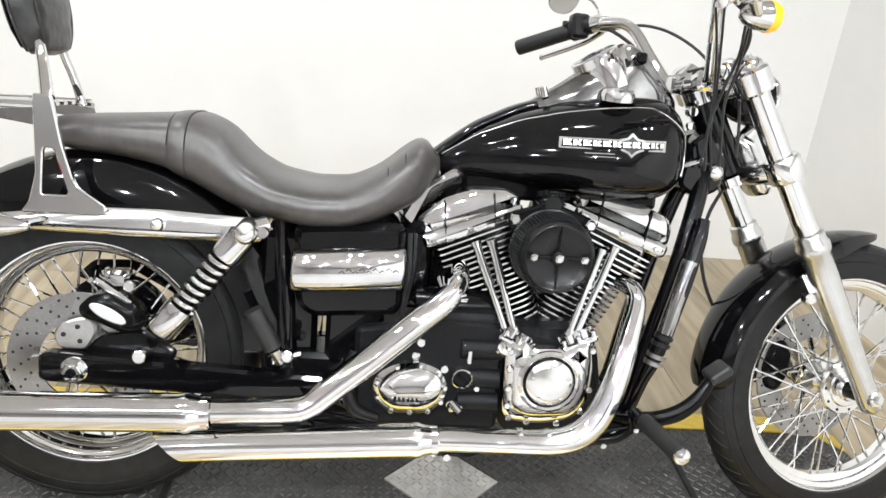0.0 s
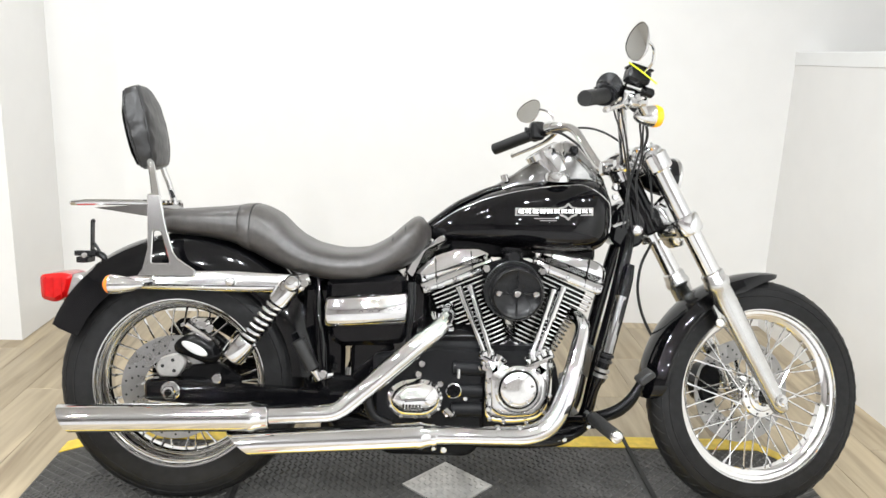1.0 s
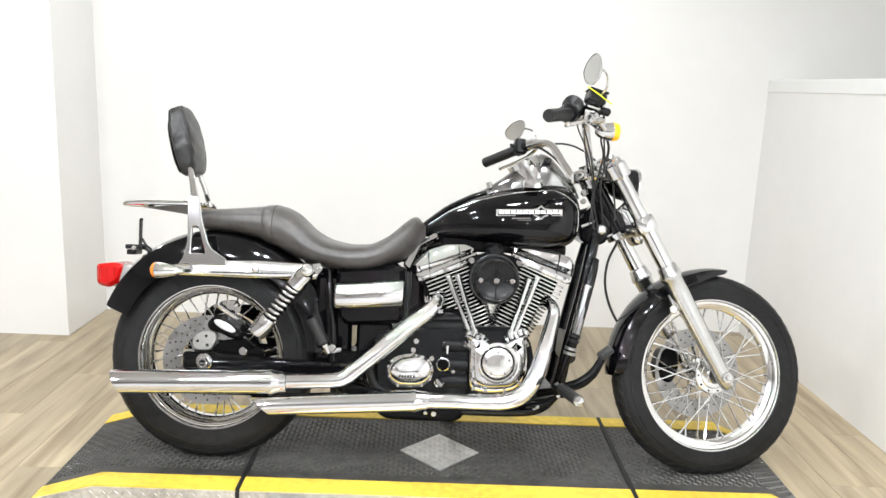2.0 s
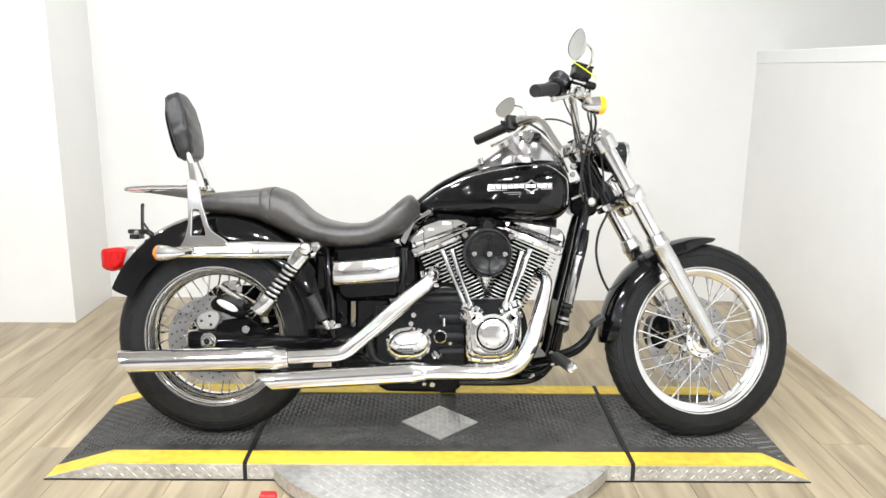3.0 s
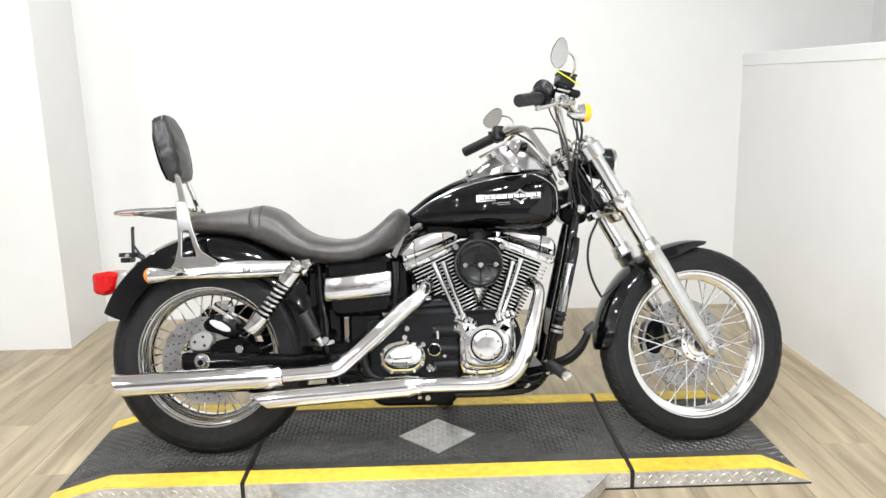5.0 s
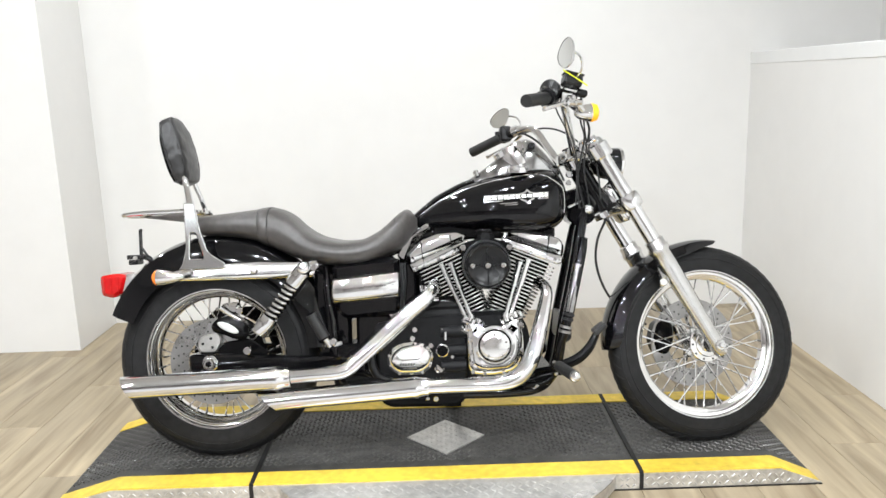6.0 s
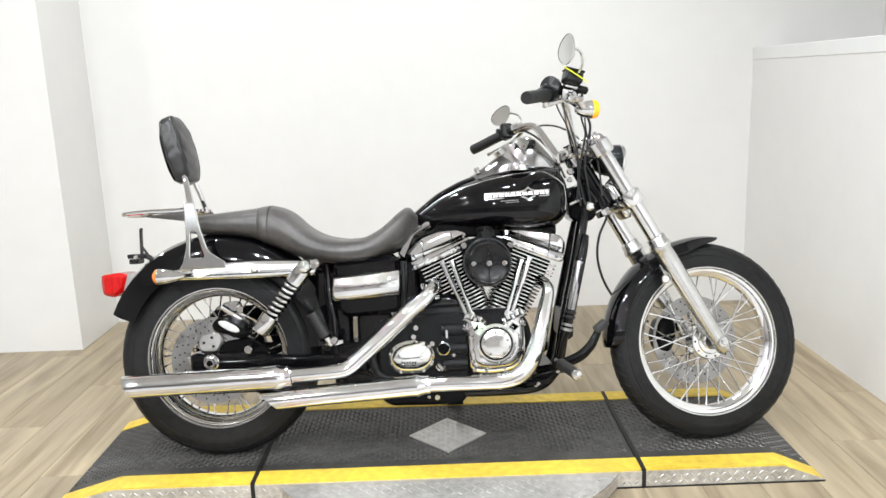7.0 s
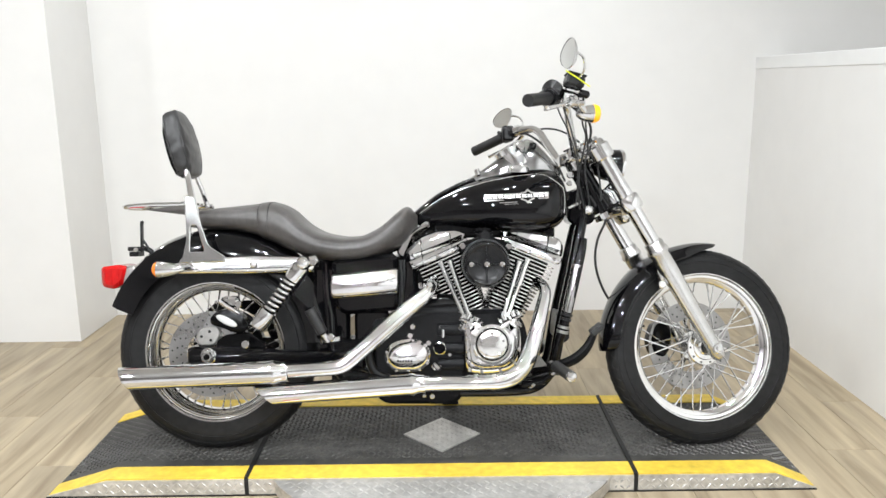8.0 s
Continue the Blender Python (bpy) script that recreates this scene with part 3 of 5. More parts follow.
# --- rear fender and its struts ---
FC = (0.022, 0.345)
FR = 0.384
fender_profile = [(FR, 0.0), (FR - 0.003, 0.05), (FR - 0.015, 0.084), (FR - 0.04, 0.1), (FR - 0.095, 0.104), (FR - 0.095, 0.1), (FR - 0.04, 0.096), (FR - 0.018, 0.08), (FR - 0.007, 0.05), (FR - 0.004, 0.0)]
full = fender_profile[4::-1] + [(r, -y) for r, y in fender_profile[1:5]] + [(r, -y) for r, y in fender_profile[5:]][::1] + fender_profile[8:4:-1]
fender = part("rear_fender", ring_profile(full, 60, (FC[0], 0, FC[1]), 2.0, 158.8), PAINT, bike, "gloss black rear fender")

def framed_plate(outer, hole, c, y0, y1, n=72):
    """A plate with one opening; both outlines are seen whole from the point c."""
    def cast(loop, w):
        d = np.array([math.cos(w), math.sin(w)])
        best = 0.0
        for i in range(len(loop)):
            p, q = np.array(loop[i]) - c, np.array(loop[(i + 1) % len(loop)]) - c
            m = np.array([[d[0], p[0] - q[0]], [d[1], p[1] - q[1]]])
            if abs(np.linalg.det(m)) > 1e-12:
                k, t = np.linalg.solve(m, p)
                if -1e-6 <= t <= 1 + 1e-6 and k > best:
                    best = k
        return np.array(c) + d * best
    c = np.array(c)
    angles = sorted({*[2 * math.pi * k / n - math.pi for k in range(n)], *[math.atan2(p[1] - c[1], p[0] - c[0]) for p in outer]})
    o, h = [cast(outer, w) for w in angles], [cast(hole, w) for w in angles]
    rings = [[(p[0], y, p[1]) for p in loop] for loop, y in ((o, y0 + 0.0025), (inset(o, 0.0025), y0), (inset(h, -0.0025), y0), (h, y0 + 0.0025), (h, y1), (o, y1), (o, y0 + 0.0025))]
    return skin(rings, caps=False)


for y, s in ((-0.158, 1), (0.158, -1)):
    a, b = min(y, y + 0.02 * s), max(y, y + 0.02 * s)
    strut = part("fender_strut", plate([(0.348, 0.612), (0.342, 0.588), (0.18, 0.585), (-0.06, 0.586), (-0.165, 0.586), (-0.165, 0.606), (-0.06, 0.622), (0.04, 0.634), (0.16, 0.638), (0.33, 0.632)], a, b, 0.006, 0.012, 0.003), BRIGHT, bike, "chrome fender strut")
    part("strut_bolt", lathe([(0.0001, -0.0245 * s), (0.006, -0.0235 * s), (0.0105, -0.02 * s), (0.0125, -0.015 * s), (0.0125, 0.0)], 24, at=(0.16, y, 0.613)), POLISHED, strut, "chrome dome bolt")
    yb = y - 0.006 * s
    top_z = 0.829 if s > 0 else 0.78
    outer = [(-0.053, top_z), (-0.022, top_z), (-0.004, 0.743), (0.014, 0.684), (0.034, 0.656), (0.07, 0.640), (0.068, 0.622), (-0.076, 0.620), (-0.062, 0.640), (-0.05, 0.691), (-0.051, 0.744)]
    hole = [(-0.036, 0.737), (-0.018, 0.736), (0.006, 0.655), (-0.04, 0.654)]
    part("sissy_side_plate", framed_plate(rounded(outer, 0.006), rounded(hole, 0.005), (-0.021, 0.69), yb - 0.005, yb + 0.005), BRIGHT, strut, "chrome cut-out side plate")

# --- turn signals at the rear, tail lamp, plate bracket ---
for y in (-0.205, 0.205):
    sig = part("rear_turn_signal", moved(lathe([(0.0001, 0.062), (0.006, 0.058), (0.016, 0.03), (0.023, 0.0), (0.0245, -0.022), (0.022, -0.026), (0.0001, -0.026)], 28), Matrix.Translation((-0.105, y, 0.602)) @ Matrix.Rotation(radians(-90), 4, "Z")), CHROME, bike, "chrome bullet turn signal")
    part("signal_lens", moved(lathe([(0.0001, -0.04), (0.012, -0.038), (0.021, -0.031), (0.0235, -0.025), (0.0001, -0.024)], 28), Matrix.Translation((-0.105, y, 0.602)) @ Matrix.Rotation(radians(-90), 4, "Z")), DEEP_AMBER, sig, "amber signal lens")
    part("signal_stalk", tube([(-0.06, y, 0.606), (-0.02, y * 0.6, 0.608)], 0.008, seg=10), CHROME, sig)
tail = part("tail_lamp", plate([(-0.37, 0.604), (-0.366, 0.54), (-0.325, 0.53), (-0.29, 0.555), (-0.282, 0.604), (-0.31, 0.612)], -0.062, 0.062, 0.012, 0.014), RED_LENS, bike, "red tail lamp")
for k in range(3):
    part("lens_rib", block(-0.352 + 0.022 * k, 0, 0.573, 0.004, 0.127, 0.054, 0.0015), RED_LENS, tail)
part("lamp_housing", plate([(-0.305, 0.535), (-0.282, 0.515), (-0.25, 0.56), (-0.257, 0.606), (-0.287, 0.61), (-0.30, 0.57)], -0.054, 0.054, 0.008, 0.012), STEEL, tail, "dark chrome lamp housing")
brk = part("plate_bracket", join(block(-0.252, 0, 0.70, 0.005, 0.02, 0.1, 0.001), tube([(-0.255, 0, 0.748), (-0.247, 0, 0.752)], 0.005, seg=8), tube([(-0.248, 0, 0.69), (-0.215, 0, 0.64)], 0.004, seg=8), tube([(-0.255, 0.0, 0.665), (-0.225, 0.0, 0.655), (-0.2, 0, 0.625)], 0.009, 8, 10), block(-0.262, -0.01, 0.662, 0.06, 0.03, 0.014, 0.003), block(-0.27, 0.0, 0.645, 0.03, 0.06, 0.016, 0.004)), PLASTIC, bike, "black licence plate bracket")
part("bracket_bolt", bolt(-0.25, 0.66, -0.056, 0.007, 0.008), STEEL, brk)

# --- luggage rack and backrest ---
rack = part("luggage_rack", join(tube([(-0.05, -0.12, 0.806), (-0.2, -0.115, 0.803), (-0.268, -0.095, 0.799), (-0.285, 0, 0.798), (-0.268, 0.095, 0.799), (-0.2, 0.115, 0.803), (-0.05, 0.12, 0.806)], 0.0075, 40, 10),
                                 *[tube([(-0.05, y, 0.808), (-0.275, y, 0.802)], 0.0105, seg=10, flat=0.35) for y in (-0.06, -0.02, 0.02, 0.06)], tube([(-0.17, -0.115, 0.802), (-0.17, 0.115, 0.802)], 0.006, seg=8)), CHROME, bike, "chrome luggage rack")
for ry in (-0.124, 0.124):
    part("rack_plate", plate([(-0.2, 0.789), (-0.12, 0.797), (-0.045, 0.806), (-0.04, 0.768), (-0.12, 0.778)], ry - 0.002, ry + 0.002, 0.0008, 0.004), CHROME, rack)
bar = part("sissy_bar", join(tube([(-0.045, -0.12, 0.82), (-0.06, -0.092, 0.86), (-0.075, -0.068, 0.9), (-0.097, -0.05, 0.97), (-0.115, -0.05, 1.03), (-0.118, 0, 1.045), (-0.115, 0.05, 1.03), (-0.1, 0.062, 0.97), (-0.086, 0.07, 0.9), (-0.072, 0.077, 0.86), (-0.055, 0.085, 0.80)], [0.0125, 0.0105, 0.0095, 0.0085, 0.0085, 0.0085, 0.0085, 0.0085], 50, 12)), CHROME, bike, "chrome sissy bar")


PAD_FOOT, PAD_H = Vector((-0.094, 0, 0.897)), 0.215
PAD_UP, PAD_FWD = Vector((-0.235, 0, 0.97)).normalized(), Vector((0.97, 0, 0.235)).normalized()


def pad_point(f, a, lift=0.0):
    """A point on the backrest cushion: f runs up it, the angle a round it."""
    edge = math.sin(math.pi * (0.045 + 0.91 * f)) ** 0.24
    w = (0.095 - 0.01 * f) * edge + lift
    d = (0.04 if math.sin(a) > 0 else 0.017 - 0.006 * (1 - f)) * edge + lift
    u, v = math.cos(a), math.sin(a)
    lateral = w * math.copysign(abs(u) ** 0.3, u)
    depth = d * math.copysign(abs(v) ** 0.42, v) + (0.006 * (1 - u * u) * edge if v > 0 else 0)
    p = PAD_FOOT + PAD_UP * (PAD_H * f + 0.16 * depth) + PAD_FWD * depth + Vector((0, lateral, 0))
    if lift == 0.0:
        p += PAD_FWD * (0.0035 * noise.noise(p * 38.0)) + Vector((0, 0.0035 * noise.noise(p * 42.0 + Vector((3, 1, 7))), 0))
    return tuple(p)


pad = part("backrest_pad", skin([[pad_point(f, 2 * math.pi * k / 72) for k in range(72)] for f in np.linspace(0, 1, 40)]), CREASED, bike, "creased black leather backrest pad", smooth=70)
for a in (radians(226), radians(312), radians(138), radians(42)):
    part("piping", tube([pad_point(f, a, 0.0012) for f in np.linspace(0.02, 0.98, 40)], 0.0026, seg=8), CREASED, pad, "stitched pad piping")
part("pad_shell", tube([PAD_FOOT + PAD_UP * (PAD_H * f) - PAD_FWD * 0.02 for f in np.linspace(0.06, 0.86, 12)], [0.05, 0.075, 0.08, 0.08, 0.075, 0.05], None, 20, 0.16, (0, 1, 0)), SATIN_BLACK, pad, "black rear pad shell")
for z0, z1 in ((0.82, 0.842), (0.85, 0.878)):
    part("bar_slot", tube([(-0.0658 - 0.38 * (z0 - 0.84), 0.0795, z0), (-0.0658 - 0.38 * (z1 - 0.84), 0.0765, z1)], 0.0086, seg=10, flat=0.6), GAP, bar)

# --- seat ---
SX = [-0.08, -0.06, 0.0, 0.07, 0.14, 0.178, 0.21, 0.258, 0.302, 0.356, 0.428, 0.50, 0.556, 0.611, 0.639, 0.66, 0.67]
ST = [0.775, 0.786, 0.793, 0.799, 0.806, 0.811, 0.812, 0.789, 0.742, 0.715, 0.704, 0.709, 0.737, 0.784, 0.799, 0.782, 0.75]
SB = [0.732, 0.728, 0.722, 0.718, 0.706, 0.69, 0.674, 0.65, 0.634, 0.622, 0.613, 0.617, 0.632, 0.658, 0.675, 0.712, 0.738]
SW = [0.06, 0.085, 0.1, 0.116, 0.126, 0.131, 0.136, 0.146, 0.156, 0.167, 0.176, 0.175, 0.164, 0.138, 0.115, 0.085, 0.05]
fine_x = np.linspace(SX[0], SX[-1], 70)


def eased(xs, vs, x):
    k = np.linspace(-0.016, 0.016, 7)
    return float(np.mean([np.interp(x + d, xs, vs) for d in k]))


def seat_ring(x, grow=0.0):
    t, b, w = eased(SX, ST, x) + grow, eased(SX, SB, x) - grow, eased(SX, SW, x) + grow
    dip = 0.012 * max(0.0, math.sin(math.pi * min(1, max(0, (x - 0.3) / 0.34))))
    out = []
    for k in range(36):
        a = 2 * math.pi * k / 36
        c, s = math.cos(a), math.sin(a)
        y = w * math.copysign(abs(c) ** 0.62, c)
        z = (t + b) / 2 + (t - b) / 2 * math.copysign(abs(s) ** 0.7, s)
        if s > 0:
            z -= dip * (1 - (y / w) ** 2)
            y *= 1 - 0.1 * s
        out.append((x, y, z))
    return out


seat = part("seat", skin([seat_ring(x) for x in fine_x]), LEATHER, bike, "two-up stepped black leather seat", smooth=70)
part("seat_strap", skin([seat_ring(x, g) for x, g in ((0.164, -0.001), (0.1645, 0.0014), (0.166, 0.0022), (0.193, 0.0022), (0.1945, 0.0014), (0.195, -0.001))]), LEATHER, seat, "black leather seat strap", smooth=50)
for x in (0.1632, 0.1958):
    part("seat_seam", tube([tuple(q) for q in seat_ring(x, 0.0002)[0:19]], 0.0013, seg=6), GAP, seat, "dark stitched seat seam")
# Black tapered tubes paint the shade of the seat creases.
for x in (0.568, 0.6):
    for k in (3, 12):
        part("seat_crease", tube([tuple(np.array(q) + [0, 0, 0.0004]) for q in seat_ring(x)[k:k + 4]], [0.0006, 0.0018, 0.0006], seg=6), GAP, seat)
# --- fuel tank ---
TX = [0.645, 0.68, 0.74, 0.82, 0.90, 0.98, 1.05, 1.10, 1.135, 1.155, 1.166]
TT = [0.745, 0.775, 0.822, 0.862, 0.887, 0.904, 0.912, 0.911, 0.897, 0.872, 0.835]
TB = [0.735, 0.728, 0.728, 0.72, 0.711, 0.704, 0.701, 0.706, 0.722, 0.747, 0.79]
TW = [0.012, 0.042, 0.074, 0.106, 0.13, 0.146, 0.15, 0.144, 0.122, 0.088, 0.03]


def tank_point(x, a, grow=0.0):
    t, b, w = (float(np.interp(x, TX, v)) for v in (TT, TB, TW))
    if 0.66 < x < 1.16:
        t, b, w = (float(np.mean([np.interp(x + d, TX, v) for d in np.linspace(-0.014, 0.014, 5) * min(1, (1.166 - x) / 0.02)])) for v in (TT, TB, TW))
    c, s = math.cos(a), math.sin(a)
    y = (w + grow) * math.copysign(abs(c) ** 0.66, c) * (1 - 0.14 * s)
    z = (t + b) / 2 + ((t - b) / 2 + grow) * math.copysign(abs(s) ** 0.8, s)
    return (x, y, z)


tx = list(np.linspace(0.645, 1.10, 40)) + [1.166 - 0.066 * math.cos(q) ** 1.0 for q in np.linspace(0.12, 1.5, 16)]
tank = part("fuel_tank", skin([[tank_point(x, 2 * math.pi * k / 48) for k in range(48)] for x in tx]), PAINT, bike, "gloss black teardrop fuel tank with silver pinstripe", smooth=70)
for side in (-1, 1):
    line = []
    for f in np.linspace(0, 1, 60):
        x = 0.675 + 0.467 * min(1, f / 0.78) if f < 0.78 else 1.142 + 0.004 * math.sin((f - 0.78) / 0.22 * math.pi)
        a = radians(48) if f < 0.66 else radians(48 - 78 * ((f - 0.66) / 0.34))
        p = tank_point(x, math.pi - a if side < 0 else a, 0.0006)
        line.append(p)
    part("pinstripe", tube(line, 0.0016, seg=6), POLISHED, tank, "silver pinstripe")
    def on_tank(x, z):
        lo, hi = -1.2, 1.2
        for _ in range(30):
            mid = (lo + hi) / 2
            if tank_point(x, mid)[2] < z:
                lo = mid
            else:
                hi = mid
        return tank_point(x, lo)[1]
    def badge_piece(outline, lift):
        top = [(x, side * (on_tank(x, z) + lift), z) for x, z in outline]
        low = [(x, side * (on_tank(x, z) - 0.003), z) for x, z in outline]
        return skin([low, top])
    frame_o = [(0.887 + 0.202 * f, 0.8242 + 0.007 * f) for f in np.linspace(0, 1, 12)] + [(1.088 - 0.202 * f, 0.8105 - 0.007 * f) for f in np.linspace(0, 1, 12)]
    badge = part("tank_badge", badge_piece(frame_o, 0.0025), CHROME, tank, "chrome tank badge with a shield")
    inner_o = [(0.8925 + 0.191 * f, 0.8205 + 0.007 * f) for f in np.linspace(0, 1, 12)] + [(1.082 - 0.191 * f, 0.814 - 0.007 * f) for f in np.linspace(0, 1, 12)]
    part("badge_field", badge_piece(inner_o, 0.0032), SATIN_BLACK, badge, "black badge field")
    shield = [(0.998, 0.829), (1.012, 0.832), (1.022, 0.842), (1.032, 0.832), (1.046, 0.83), (1.044, 0.81), (1.03, 0.804), (1.022, 0.795), (1.014, 0.803), (1.0, 0.808)]
    part("badge_shield", badge_piece(shield, 0.0042), CHROME, badge, "chrome shield")
    part("shield_field", badge_piece([(1.022 + 0.72 * (x - 1.022), 0.8185 + 0.72 * (z - 0.8185)) for x, z in shield], 0.0048), SATIN_BLACK, badge)
    part("shield_bar", badge_piece([(0.996, 0.8115), (1.048, 0.8133), (1.048, 0.826), (0.996, 0.824)], 0.0056), SATIN_BLACK, badge)
    for i in range(21):
        x = 0.8945 + 0.0091 * i
        z0 = 0.8098 + 0.035 * (x - 0.888)
        lift = 0.0066 if 0.99 < x < 1.046 else 0.0046
        wide = (0.0072, 0.0056, 0.0066, 0.005)[i % 4]
        part("badge_mark", badge_piece([(x, z0), (x + wide, z0 + 0.0003), (x + wide, z0 + 0.0036), (x + 0.0022, z0 + 0.0034), (x + 0.0022, z0 + 0.0074), (x + wide, z0 + 0.0076), (x + wide, z0 + 0.0106), (x, z0 + 0.0104)] if i % 2 else [(x, z0), (x + 0.0026, z0), (x + 0.0032, z0 + 0.0045), (x + wide - 0.002, z0 + 0.0002), (x + wide, z0 + 0.0002), (x + wide, z0 + 0.0106), (x, z0 + 0.0104)], lift), SATIN, badge)
    part("badge_rule", badge_piece([(0.935, 0.797), (0.99, 0.799), (0.99, 0.801), (0.935, 0.799)], 0.002), CHROME, badge)
    part("badge_rule", badge_piece([(0.95, 0.792), (0.992, 0.7935), (0.992, 0.795), (0.95, 0.7935)], 0.002), CHROME, badge)
part("tank_strip", tube([(x, 0, tank_point(x, math.pi / 2)[2] + 0.004) for x in np.linspace(0.66, 0.86, 12)], 0.03, seg=16, flat=0.36), PAINT, tank, "gloss black centre strip on the tank", smooth=60)
# dash and speedometer on the tank
DX = [0.795, 0.846, 0.90, 0.94, 0.98, 1.01, 1.035, 1.06, 1.09, 1.12, 1.145]
DT = [0.862, 0.886, 0.921, 0.951, 0.982, 1.003, 1.014, 1.006, 0.975, 0.94, 0.912]
DW = [0.010, 0.020, 0.031, 0.042, 0.05, 0.053, 0.053, 0.051, 0.045, 0.036, 0.02]
console = []
for x in np.linspace(0.795, 1.145, 40):
    t, w = float(np.interp(x, DX, DT)), float(np.interp(x, DX, DW))
    base = tank_point(min(x, 1.15), math.pi / 2)[2] - 0.015
    console.append([(x, w * math.copysign(abs(math.cos(q)) ** 0.7, math.cos(q)), base + (t - base) * max(0.0, math.sin(q)) ** 0.55) for q in np.linspace(0, math.pi, 18)])
dash = part("tank_console", skin(console), SMOKED, bike, "chrome tank console with speedometer", smooth=60)
aim = Vector((-0.52, 0, 0.85)).normalized()
spot = Vector((0.972, 0, 0.978))
part("speedometer_bezel", tube([tuple(spot - aim * 0.012), tuple(spot + aim * 0.006), tuple(spot + aim * 0.009)], [0.05, 0.05, 0.046], None, 36), CHROME, dash, "chrome speedometer bezel")
part("speedometer_face", tube([tuple(spot + aim * 0.0085), tuple(spot + aim * 0.0105)], 0.043, None, 36), GLASS, dash, "clear speedometer glass")
part("gauge_cup", tube([(1.012, 0, 0.925), (0.995, 0, 0.965), (0.982, 0, 0.984)], [0.056, 0.057, 0.052], None, 40), CAST, dash, "chrome gauge cup")
for sgn in (-1, 1):
    part("dash_knob", tube([(0.873, 0.022 * sgn, 0.895), (0.867, 0.022 * sgn, 0.914)], 0.008, None, 18), CHROME, dash, "chrome dash knob")
part("dash_switch", block(1.05, -0.052, 0.985, 0.022, 0.016, 0.022, 0.004, 0.006), SATIN_BLACK, dash)
part("filler_cap", join(moved(lathe([(0.0001, 0.016), (0.03, 0.014), (0.034, 0.006), (0.034, -0.006), (0.0001, -0.006)], 28), Matrix.Translation((1.0, -0.088, 0.906)) @ Matrix.Rotation(radians(8), 4, "X") @ Matrix.Rotation(radians(90), 4, "X"))), CHROME, tank, "chrome filler cap")
part("fuel_gauge", moved(lathe([(0.0001, 0.016), (0.03, 0.014), (0.034, 0.006), (0.034, -0.006), (0.0001, -0.006)], 28), Matrix.Translation((1.0, 0.088, 0.906)) @ Matrix.Rotation(radians(82), 4, "X")), CHROME, tank, "chrome fuel gauge cap")

# --- engine ---
crank = part("crankcase", join(plate([(0.80, 0.455), (0.82, 0.24), (0.86, 0.205), (0.95, 0.20), (1.01, 0.235), (1.03, 0.32), (1.01, 0.42), (0.97, 0.46)], -0.13, 0.13, 0.012, 0.03), block(0.89, 0.0, 0.455, 0.16, 0.15, 0.05, 0.01, 0.015)), WRINKLE, bike, "black crinkle-coated engine crankcase")


def cylinder(base_x, base_z, lean, name_label):
    m = Matrix.Translation((base_x, 0, base_z)) @ Matrix.Rotation(radians(lean), 4, "Y")
    def slice_at(w, d, z0, z1, corner):
        o = rounded([(-w, -d), (w, -d), (w, d), (-w, d)], corner, 6)
        i = inset(o, 0.0012)
        return skin([[(p[0], p[1], z) for p in q] for q, z in ((i, z0), (o, z0 + 0.0009), (o, z1 - 0.0009), (i, z1))])
    barrel = part("cylinder", join(slice_at(0.058, 0.082, -0.01, 0.165, 0.045), slice_at(0.075, 0.094, 0.16, 0.212, 0.03)), SATIN_BLACK, bike, name_label, m)
    n = 17
    fins = {}
    for k in range(n):
        z = 0.006 + 0.0121 * k
        head = k >= n - 4
        key = "head" if head else round(0.068 + 0.012 * min(1, k / 9), 4)
        if key not in fins:
            w, d, c = (0.094, 0.108, 0.018) if head else (key, 0.1, 0.045)
            shape = slice_at(w, d, 0.0, 0.005, c)
            me = mesh_of("cooling_fin", shape, [SATIN_BLACK, POLISHED], 30)
            for poly in me.polygons:
                if abs(poly.normal.z) < 0.75:
                    poly.material_index = 1
            fins[key] = me
        part("cooling_fin", fins[key], None, barrel, m=Matrix.Translation((0, 0, z)))
    return barrel, m


rear_cyl, M_R = cylinder(0.836, 0.435, -23.5, "black finned rear cylinder with bright fin edges")
front_cyl, M_F = cylinder(0.944, 0.435, 23.0, "black finned front cylinder with bright fin edges")


def rocker_box(base, joints, cover, screws, label):
    box = part("rocker_box", plate(base, -0.113, 0.113, 0.0035, 0.007, 0.0028), CHROME, bike, label)
    part("rocker_cover", plate(cover, -0.107, 0.107, 0.009, 0.012, 0.0045), CHROME, box, "chrome rocker cover")
    for (x0, z0), (x1, z1) in joints:
        part("rocker_joint", plate([(x0, z0), (x0 + 0.0022, z0 + 0.0006), (x1 + 0.0022, z1 + 0.0006), (x1, z1)], -0.1156, 0.1156, 0.0004), SATIN_BLACK, box, "dark joint line")
    for x, z in screws:
        part("base_screw", bolt(x, z, -0.113, 0.0055, 0.006), CHROME, box)
    return box


